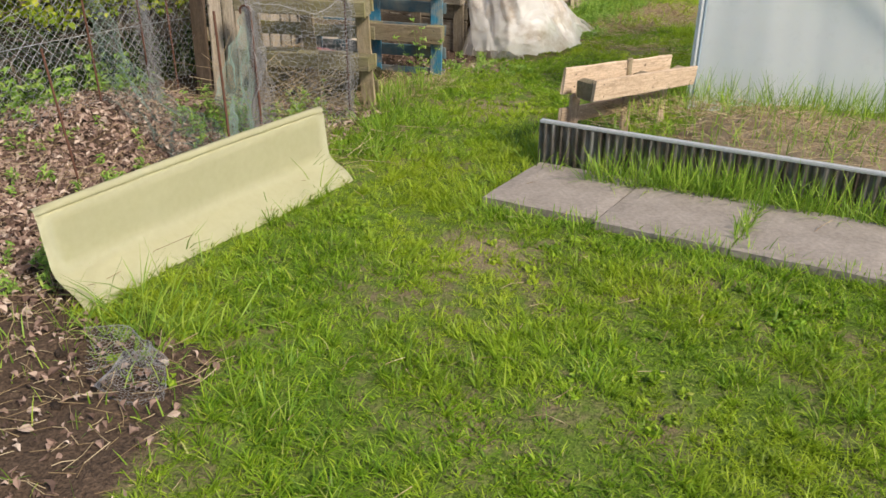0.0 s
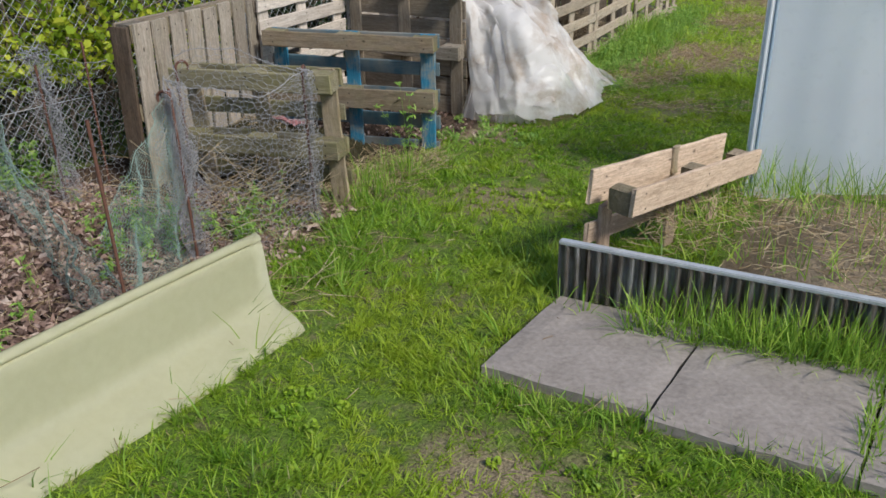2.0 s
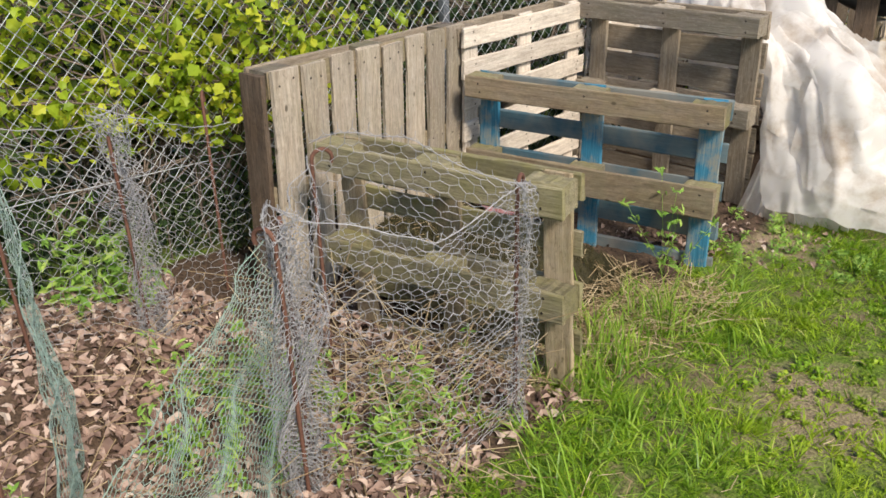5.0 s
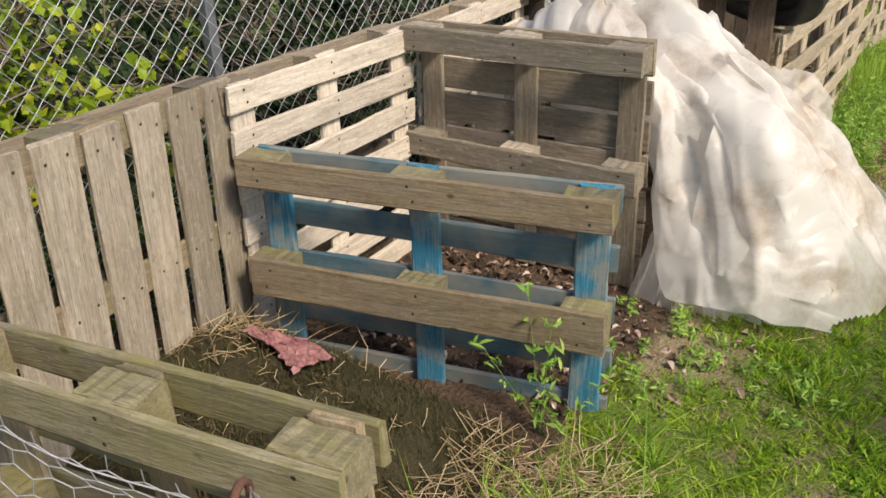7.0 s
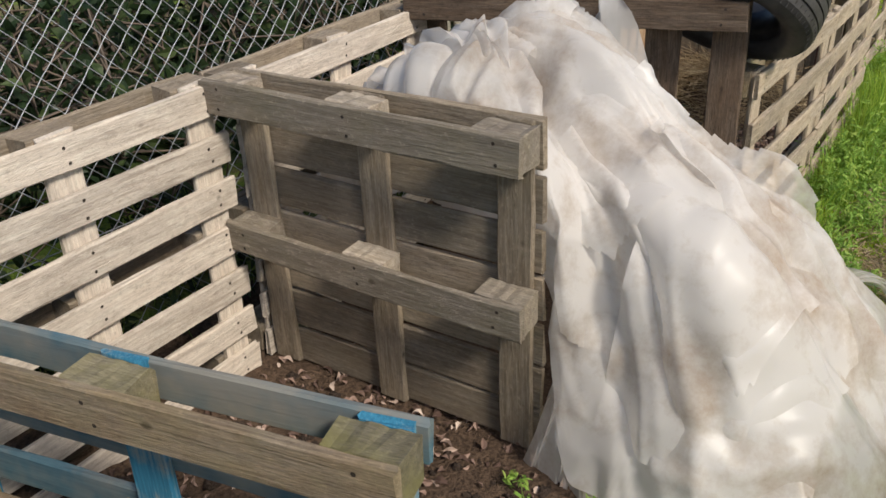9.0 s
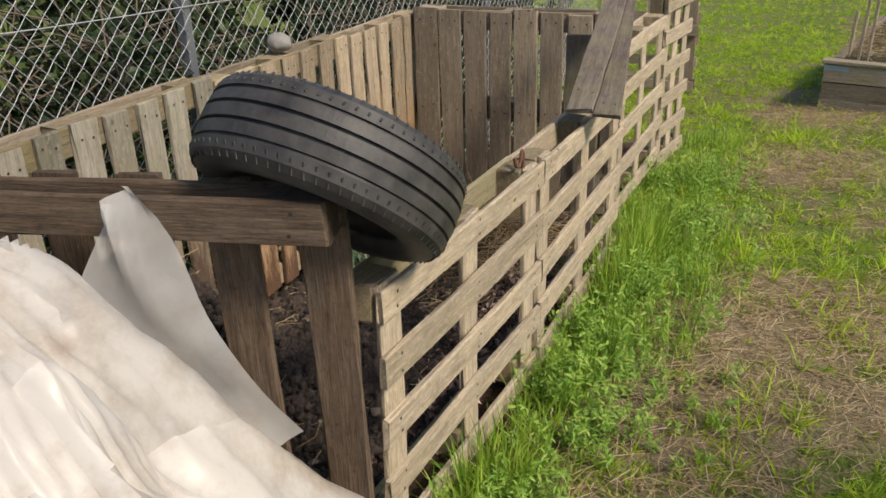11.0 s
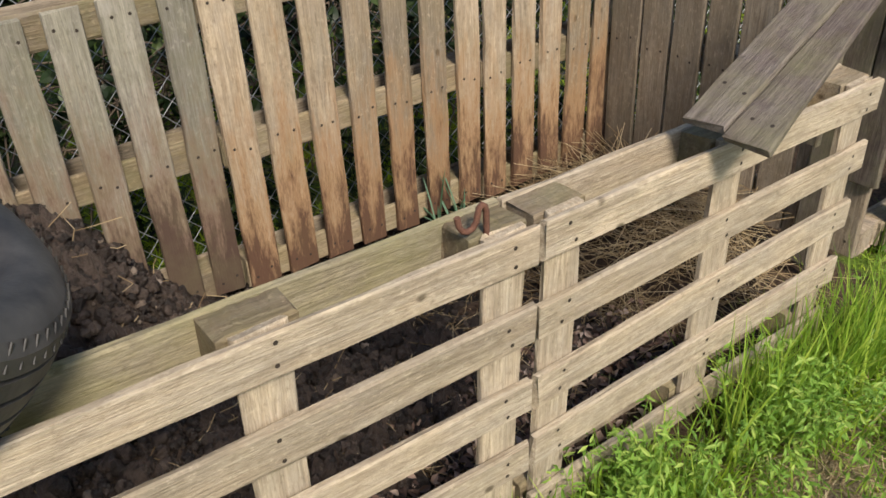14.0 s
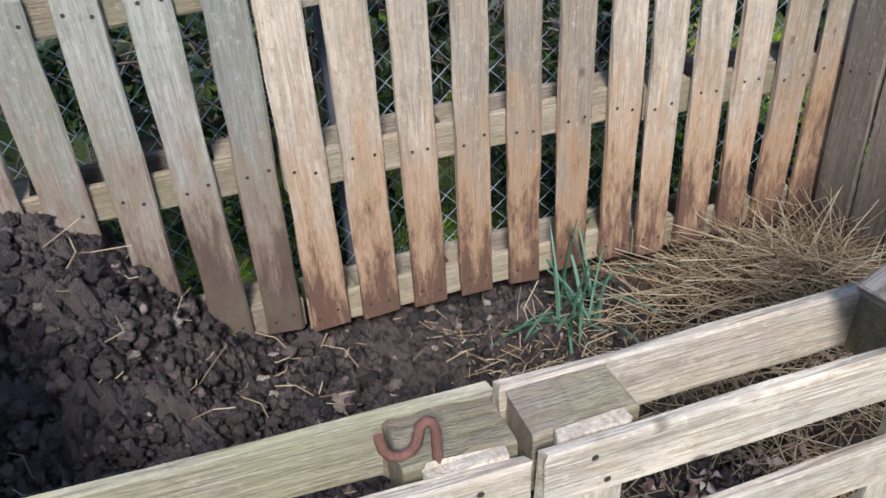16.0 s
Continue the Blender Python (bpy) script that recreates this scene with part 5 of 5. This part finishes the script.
straw("bed_straw", 3500, (-1.5, 1.4, 4.3, 5.7), bed_top, (0.05, 0.18), "dry straw mulch on the raised bed", lambda x, y: np.exp(-((y - 4.85) / 0.4) ** 2), 0.05)
straw("path_straw", 22000, (-3.3, -1.5, 7.6, 15.2), gz, (0.03, 0.16), "dry stems trodden into the path", lambda x, y: np.clip(worn(x, y) * 1.1, 0, 1) ** 1.2, 0.03)
straw("lawn_straw", 1600, (-3.0, 1.0, 1.0, 7.5), gz, (0.03, 0.12), "dry grass stems in the lawn", lambda x, y: 0.12 + np.clip(worn(x, y), 0, 1), 0.035)
straw("soil_stems", 260, (-3.0, -1.4, 0.9, 1.8), floor_h, (0.04, 0.2), "dry stems on the bare soil", lambda x, y: bare(x, y), 0.03)
straw("dead_stems", 150, (-3.95, -3.25, 3.95, 4.5), floor_h, (0.2, 0.5), "dead brown stems leaning inside the netting", None, 0.25, 0.2)
straw("bed_edge_stems", 1000, (-4.8, -2.6, 1.2, 4.4), floor_h, (0.06, 0.3), "dry stems among the leaves", None, 0.06)


# ---- lawn ----
def lawn_density(x, y):
    d = (1 - np.clip(bare(x, y) * 1.25, 0, 1)) * (1 - 0.8 * np.clip(worn(x, y), 0, 1))
    slab = (x > -1.70) & (y > 3.48 - 0.06 * (x + 1.7)) & (y < 4.2)
    bed = (x > np.where(y < 4.45, -1.68, -1.2)) & (y >= 4.2) & (y < 5.95)
    tunnel = (x > -1.3) & (y >= 5.86) & (y < 8.9)
    heapz = (x > -4.5) & (x < -2.75) & (y > 6.95) & (y < 8.0)
    q = np.stack([x, y], 1)
    patch = np.clip(0.68 + 0.35 * vnoise(q, 4, 12) + 0.4 * vnoise(q, 11, 13), 0.38, 1)
    return d * patch * ~slab * ~bed * ~tunnel * ~heapz


def lawn(name, n, box, h, w, label, dens, mat=None, lean=0.55):
    """Tufts of a dozen blades that splay outward, and short flattened blades between them."""
    tx, ty = scatter(n // 15, box, dens)
    q = np.stack([tx, ty], 1)
    tall = np.clip(0.85 + 0.4 * vnoise(q, 3, 20) + 0.4 * vnoise(q, 9, 21) + rng.normal(0, 0.25, len(tx)), 0.3, 2.1)
    wind = 2.0 * vnoise(q, 1.7, 22) + rng.normal(0, 0.6, len(tx))
    own = np.repeat(np.arange(len(tx)), 12)
    a, r = rng.uniform(0, 6.283, len(own)), np.abs(rng.normal(0, 0.014, len(own)))
    x, y = tx[own] + r * np.cos(a), ty[own] + r * np.sin(a)
    h1 = np.clip(rng.uniform(h[0], h[1], len(own)) * tall[own], 0.012, 1)
    tilt = np.clip(0.15 + 22 * r + np.abs(rng.normal(0, lean * 0.6, len(own))), 0, 1.35)
    az = np.where(rng.uniform(0, 1, len(own)) < 0.6, a, wind[own] + rng.normal(0, 0.5, len(own)))
    fx, fy = scatter(n // 4, box, dens)
    k = len(fx)
    x, y = np.concatenate([x, fx]), np.concatenate([y, fy])
    hh = np.concatenate([h1, rng.uniform(0.5, 1.0, k) * h[1] * 0.8])
    az, tilt = np.concatenate([az, rng.uniform(0, 6.283, k)]), np.concatenate([tilt, np.clip(rng.normal(1.15, 0.2, k), 0.5, 1.45)])
    base = np.stack([x, y, gz(x, y) - 0.004], 1)
    return stuff(name, strips(name, base, hh, rng.uniform(w[0], w[1], len(x)), mat or GRASS, lean, az=az, tilt=tilt), label, "grass")


lawn("lawn", 520000, (-3.2, 1.6, 0.7, 4.6), (0.025, 0.075), (0.003, 0.0062), "short bright green grass", lawn_density, None, 0.75)
lawn("middle_lawn", 300000, (-3.4, -0.6, 4.6, 9.0), (0.022, 0.065), (0.0035, 0.007), "green grass along the trodden path", lawn_density, None, 0.8)
# Far lawn and tufts use the grass with sunlight in its colour.
lawn("far_lawn", 300000, (-7.5, 1.0, 9.0, 21.0), (0.04, 0.09), (0.004, 0.009), "grass beyond, coloured brighter as if sunlit", lawn_density, FARGRASS)
lawn("lawn_tufts", 60000, (-3.4, -0.8, 8.6, 16.0), (0.07, 0.17), (0.004, 0.008), "longer tufts in the grass coloured as if sunlit", lambda x, y: np.clip(lawn_density(x, y) + 0.12, 0, 1) * sstep(0.15, 0.6, vnoise(np.stack([x, y], 1), 1.6, 77)), FARGRASS, 0.6)


def ridge(points, r):
    def f(x, y):
        d = np.zeros(len(x))
        for cx, cy, rr, a in points:
            d = np.maximum(d, a * np.exp(-((x - cx) ** 2 + (y - cy) ** 2) / (rr * r) ** 2))
        return d
    return f


lawn("edge_tufts", 26000, (-3.5, 0.3, 1.5, 6.6), (0.10, 0.24), (0.004, 0.007), "long grass tufts at edges and posts",
     ridge([(-2.42, 1.85, 1, 1), (-2.4, 2.4, 0.7, 0.8), (-2.42, 2.9, 0.6, 0.7), (-2.75, 3.75, 1.3, 1), (-2.95, 4.2, 1.3, 1), (-2.9, 4.6, 1, .9), (-3.1, 5.6, 1.2, 1), (-3.2, 5.9, 0.9, 1), (-1.78, 3.95, 0.9, 1), (-1.75, 4.25, 0.9, 1), (-2.1, 1.75, 1.2, .9), (-1.6, 1.45, 1.0, .8), (-3.35, 5.3, 0.8, 0.6), (-2.66, 3.62, 1.4, 1), (-2.7, 3.9, 1.5, 1), (-2.85, 3.6, 0.9, 0.9), (-3.1, 4.42, 1.0, 1), (-1.48, 1.4, 1.6, 1), (-1.82, 4.35, 1.0, 1), (-1.8, 3.85, 0.8, 1), (-2.62, 2.42, 0.6, 0.9), (-2.28, 2.3, 0.8, 0.5), (-3.05, 5.75, 1.3, 1)], 0.2), LONGGRASS, 0.4)


def line_tufts(name, n, x0, x1, y0, y1, h, label, fn=gz, mat=None, lean=0.55):
    x, y = rng.uniform(x0, x1, n), rng.uniform(y0, y1, n)
    keep = rng.uniform(0, 1, n) < 0.35 + 0.65 * (vnoise(np.stack([x, y], 1), 5, 33) > 0)
    x, y = x[keep], y[keep]
    k = len(x)
    return stuff(name, strips(name, np.stack([x, y, fn(x, y) - 0.01], 1), rng.uniform(h[0], h[1], k), rng.uniform(0.004, 0.007, k), mat or LONGGRASS, lean, 3), label, "grass")


line_tufts("edging_grass", 9500, -1.35, 1.5, 3.98, 4.2, (0.06, 0.26), "long grass growing against the metal edging", gz, None, 0.85)
line_tufts("bed_grass", 2600, -1.4, 1.5, 4.35, 5.8, (0.06, 0.2), "grass growing through the straw", bed_top)
line_tufts("tunnel_grass", 1300, -1.35, 1.5, 5.6, 5.84, (0.12, 0.3), "tall grass at the foot of the tunnel", bed_top)
line_tufts("slab_joint_grass", 260, -0.50, -0.44, 3.5, 4.15, (0.05, 0.14), "grass in the joint between slabs", lambda x, y: gz(x, y) + 0.03)
line_tufts("slab_front_grass", 1500, -1.7, 1.4, 3.34, 3.48, (0.05, 0.13), "grass lapping the slab edges")
line_tufts("soil_grass", 420, -2.9, -1.6, 0.9, 1.75, (0.03, 0.12), "sparse grass shoots on the bare soil")
line_tufts("rail_grass", 1900, -3.42, -2.9, 9.7, 11.4, (0.08, 0.24), "long grass against the low pallets")
line_tufts("rail_foot_grass", 1000, -3.44, -3.26, 9.95, 10.85, (0.18, 0.42), "tall grass rising through the low pallet", gz, None, 0.35)
line_tufts("pallet_foot_grass", 2600, -3.42, -3.2, 8.4, 9.9, (0.08, 0.25), "grass at the foot of the low pallets")
line_tufts("far_rail_grass", 1800, -3.75, -3.2, 11.3, 13.6, (0.1, 0.24), "long grass along the far pallets")
line_tufts("mossy_pallet_grass", 700, -3.3, -3.05, 4.75, 5.5, (0.08, 0.25), "long grass at the bay mouth")
x = rng.normal(-4.64, 0.04, 42)
y = rng.normal(10.10, 0.05, 42)
stuff("iris_leaves", strips("iris_leaves", np.stack([x, y, gz(x, y)], 1), rng.uniform(0.18, 0.36, 42), rng.uniform(0.008, 0.013, 42), STRAPLEAF, 0.75, 6, 1.5, True), "arching grey-green strap leaves", "plant")


lawn("distant_lawn", 120000, (-10.0, 8.0, 21.0, 38.0), (0.05, 0.11), (0.010, 0.018), "grass far beyond, coloured brighter as if sunlit", lambda x, y: np.full(len(x), 0.9), FARGRASS)

# ---- mown clippings on the compost ----
CLIPFUZZ = island("drying_clippings", [(0.0, (0.025, 0.024, 0.009)), (0.6, (0.065, 0.06, 0.022)), (1.0, (0.15, 0.115, 0.055))], 0.8, 0.2)
x, y = scatter(22000, (-4.6, -3.35, 4.88, 5.82))
stuff("mown_clippings", strips("mown_clippings", np.stack([x, y, compost_h(x, y)], 1), rng.uniform(0.015, 0.05, len(x)), rng.uniform(0.002, 0.004, len(x)), CLIPFUZZ, 1.2), "matted mown grass clippings on the compost", "clippings")


# ---- weeds ----
def weeds(name, pts, label, mat=None, size=(0.012, 0.026), shape="narrow"):
    """Low leafy weeds: whorls of small leaves up thin stems."""
    P, A, B = [], [], []
    for cx, cy, r, n, h in pts:
        x, y = rng.normal(cx, r, n), rng.normal(cy, r, n)
        for i in range(n):
            hh = rng.uniform(0.4, 1) * h
            z0 = float(gz(x[i], y[i]))
            lean = rng.normal(0, 0.25, 2) * hh
            A.append((x[i], y[i], z0)), B.append((x[i] + lean[0], y[i] + lean[1], z0 + hh))
            for k in range(5):
                f = (k + 1) / 5
                for a in rng.uniform(0, 6.28, 5):
                    P.append((x[i] + lean[0] * f + 0.018 * math.cos(a), y[i] + lean[1] * f + 0.018 * math.sin(a), z0 + hh * f))
    P = np.array(P)
    ob = stuff(name, leaves(name, P, rng.uniform(size[0], size[1], len(P)) * 1.5, mat or WEEDLEAF, shape, 0.6), label, "weeds")
    child("stalk", wires("stalk", np.array(A), np.array(B), 0.0012, WEEDLEAF), ob)["kind"] = "stuff"
    return ob


weeds("rail_weeds", [(-3.15, 9.0, 0.1, 40, 0.16), (-3.2, 9.5, 0.1, 50, 0.2), (-3.1, 10.0, 0.15, 36, 0.2), (-3.2, 10.5, 0.15, 40, 0.2), (-3.2, 11.3, 0.2, 80, 0.24), (-3.35, 12.2, 0.2, 80, 0.26), (-3.3, 9.25, 0.06, 34, 0.24), (-3.32, 9.7, 0.07, 44, 0.28), (-3.3, 10.2, 0.07, 44, 0.28), (-2.85, 9.3, 0.15, 25, 0.1), (-3.2, 8.5, 0.12, 50, 0.14), (-2.95, 8.3, 0.15, 45, 0.1)], "low green weeds along the pallets")
weeds("bed_weeds", [(-4.0, 2.6, 0.12, 10, 0.12), (-3.6, 2.9, 0.14, 9, 0.1), (-4.3, 3.0, 0.15, 12, 0.16), (-3.3, 2.6, 0.12, 8, 0.1), (-4.7, 3.4, 0.2, 20, 0.25), (-3.7, 3.75, 0.18, 26, 0.26), (-3.9, 4.05, 0.15, 22, 0.26), (-3.5, 4.25, 0.12, 20, 0.26), (-3.3, 4.1, 0.06, 10, 0.2), (-2.95, 1.9, 0.1, 12, 0.14)], "green weeds among the dead leaves", None, (0.015, 0.034))
weeds("bay_weeds", [(-3.25, 6.3, 0.14, 14, 0.08), (-3.3, 6.75, 0.1, 8, 0.08), (-3.6, 6.4, 0.08, 6, 0.14), (-4.80, 9.165, 0.012, 4, 0.2), (-2.95, 6.45, 0.12, 14, 0.07)], "small green weeds at the bay mouths")


weeds("tall_weed", [(-3.42, 5.85, 0.015, 5, 0.62)], "tall green weed growing against the blue pallet", None, (0.02, 0.036))
weeds("lawn_weeds", [(float(a), float(c), 0.16, 12, 0.03) for a, c in zip(rng.uniform(-2.3, 0.6, 9), rng.uniform(1.3, 3.2, 9))] + [(float(a), float(c), 0.16, 10, 0.03) for a, c in zip(rng.uniform(-3.0, -1.9, 9), rng.uniform(4.0, 8.0, 9))], "low broad-leaved weeds in the lawn", GRASS, (0.010, 0.018), "oval")


# ---- bushes behind the chain-link fence ----
def bush(cx, cy, r, h, n, mat, label, size, shape="lobed", z_lo=0.1, thru=0.0):
    b = holder("bush", pose(cx, cy, float(gz(cx, cy))), label, "bush", "bushes behind the fence")
    A, B, tips = [], [], []
    for i in range(26):
        p = np.array([rng.normal(0, r * 0.35), rng.normal(0, r * 0.6), 0.0])
        d = np.array([rng.normal(0, 0.25), rng.normal(0, 0.35), 1.0])
        for k in range(6):
            q = p + d / np.linalg.norm(d) * h / 6 * rng.uniform(0.7, 1.15)
            A.append(p), B.append(q)
            d = d + rng.normal(0, 0.28, 3)
            d[2] = abs(d[2]) * 0.9 + 0.1
            if k > 0:
                tips.append(q)
                for _ in range(3):
                    e = q + rng.normal(0, 0.16, 3) * np.array([1, 1.2, 0.9])
                    A.append(q), B.append(e), tips.append(e)
            p = q
    A, B = np.array(A), np.array(B)
    A[:, 0], B[:, 0] = np.minimum(A[:, 0], -5.05 - cx), np.minimum(B[:, 0], -5.05 - cx)
    child("branchwork", wires("branchwork", A, B, 0.005, BARK), b)["kind"] = "stuff"
    T = np.array(tips)
    T = T[rng.uniform(0, 1, len(T)) < 0.42]
    P = T[(len(T) * rng.uniform(0, 1, n) ** 1.5).astype(int)] + rng.normal(0, 0.05, (n, 3))
    P[:, 0] = np.minimum(P[:, 0], -5.03 - cx + thru * rng.uniform(-0.2, 1, n))
    P = P[P[:, 2] > z_lo]
    child("foliage", leaves("foliage", P, rng.uniform(size[0], size[1], len(P)), mat, shape, 0.35), b)["kind"] = "stuff"
    return b


for cy, cx, n in ((2.2, -5.35, 4600), (3.3, -5.4, 5400), (4.4, -5.35, 5400), (5.4, -5.5, 3000)):
    bush(cx, cy, 0.5, 1.5, n, BUSHLEAF, "bush with bright yellow-green young leaves", (0.026, 0.066), thru=0.16, z_lo=0.55)
for cy, cx, n in ((1.6, -5.9, 2600), (3.0, -6.1, 2600), (4.6, -6.0, 2600), (6.2, -5.9, 2600), (7.6, -5.8, 2800), (9.2, -5.9, 2800), (10.8, -5.9, 2800), (12.6, -5.9, 2600), (14.5, -6.0, 2600)):
    bush(cx, cy, 0.6, 1.35, n, DARKLEAF, "dark bramble thicket behind the fence", (0.04, 0.09), "oval", 0.0)
for cy in (7.5, 9.3, 11.0, 12.8, 14.6, 16.6, 18.6):
    bush(-7.0, cy, 0.7, 2.3, 3200, DARKLEAF, "dark bramble thicket deep behind the fence", (0.06, 0.12), "oval", 0.0)
weeds("fence_foot_weeds", [(-5.25, yy, 0.2, 40, 0.35) for yy in np.arange(1.5, 14, 0.8)], "nettles and brambles at the fence foot", DARKLEAF, (0.025, 0.05))
weeds("fence_front_weeds", [(-4.75, yy, 0.1, 24, 0.4) for yy in (1.6, 2.2, 2.8, 3.4, 4.0)], "green weeds in front of the fence", WEEDLEAF, (0.025, 0.05))


# ---- far raised bed ----
def far_bed():
    b = holder("timber_bed", pose(-2.77, 15.05, -1.14, 0, 0, -9), "raised bed of old timber sleepers with pale membrane", "raised bed")
    for k, (z, mt) in enumerate(((0.07, SLEEPER), (0.23, SLEEPER), (0.39, SLEEPER))):
        put_board(b, "sleeper", (0, 0.04, z), (2.4, 0.04, z), 0.155, 0.08, mt)
        put_board(b, "sleeper", (0.04, 0.08, z), (0.04, 2.6, z), 0.155, 0.08, mt, face=(1, 0, 0))
    put_board(b, "membrane", (0, -0.004, 0.435), (2.4, -0.004, 0.435), 0.045, 0.004, BLUESTRIP, label="pale blue membrane strip")
    put_board(b, "coping", (-0.02, 0.05, 0.485), (2.4, 0.05, 0.485), 0.12, 0.03, SLEEPER, face=(0, 0, 1))
    bm = bmesh.new()
    bmesh.ops.create_grid(bm, x_segments=24, y_segments=24, size=1.25)
    for v in bm.verts:
        v.co.z = 0.44 + 0.03 * math.sin(5 * v.co.x) * math.sin(4 * v.co.y)
        v.co.x, v.co.y = v.co.x + 1.3, v.co.y + 1.33
    part("soil", bm, CLIPPINGS, b, smooth=True)
    for x, y, h in ((0.3, 0.25, 0.75), (0.22, 0.3, 0.7), (0.1, 0.5, 0.45)):
        put_board(b, "stake", (x, y, 0.40), (x + 0.02, y, 0.40 + h), 0.025, 0.025, PALE)
    return b


far_bed()
straw("far_bed_straw", 1500, (-2.6, -0.6, 15.3, 17.0), lambda x, y: np.full(len(x), -0.67), (0.1, 0.3), "straw mulch on the timber bed")

# ---- odds and ends ----
def stone(x, y, z, r, label="rounded grey stone"):
    bm = bmesh.new()
    bmesh.ops.create_icosphere(bm, subdivisions=3, radius=r)
    for v in bm.verts:
        v.co *= 1 + 0.22 * noise.noise(v.co * (2 / r) + Vector((x, y, 0)))
        v.co.z *= 0.75
    me = bpy.data.meshes.new("stone")
    bm.to_mesh(me)
    bm.free()
    me.materials.append(STONE)
    me.polygons.foreach_set("use_smooth", np.ones(len(me.polygons), bool))
    ob = new("stone", me)
    ob.location = (x, y, z)
    return tagged(ob, label, "stone")


stone(-4.82, 9.86, 0.385, 0.055, "rough grey stone on the pallet top")


netting([(-2.10, 1.45), (-2.04, 1.58), (-1.92, 1.60), (-1.83, 1.50), (-1.90, 1.40), (-2.02, 1.40), (-2.06, 1.5), (-1.95, 1.52)], (0.17, 0.12, 0.19, 0.08, 0.14), "wad of crumpled fine netting on the soil", 101, 0.016, 0.035, 0.0006)


def scrap():
    """A crumpled pink rag of film lying on the clippings."""
    N, M = 22, 14
    V = []
    for i in range(N):
        for j in range(M):
            a, b = i / (N - 1), j / (M - 1)
            q = np.array([[4 * a, 3 * b]])
            x = -4.37 + 0.33 * a + 0.02 * float(vnoise(q, 1.3, 3)[0])
            y = 5.63 - 0.10 * b * (0.4 + 1.2 * a) + 0.05 * math.sin(3 * a) * (1 - b) + 0.015 * float(vnoise(q, 1.6, 4)[0])
            V.append((x, y, float(compost_h(x, y)) + 0.035 + 0.014 * abs(float(vnoise(q, 1.5, 5)[0])) + 0.006 * float(vnoise(q, 4, 6)[0])))
    F = [(i * M + j, i * M + M + j, i * M + M + j + 1, i * M + j + 1) for i in range(N - 1) for j in range(M - 1)]
    return tagged(new("plastic_scrap", arrays_mesh("plastic_scrap", V, F, PINK)), "torn faded pink plastic scrap on compost", "plastic scrap")


scrap()
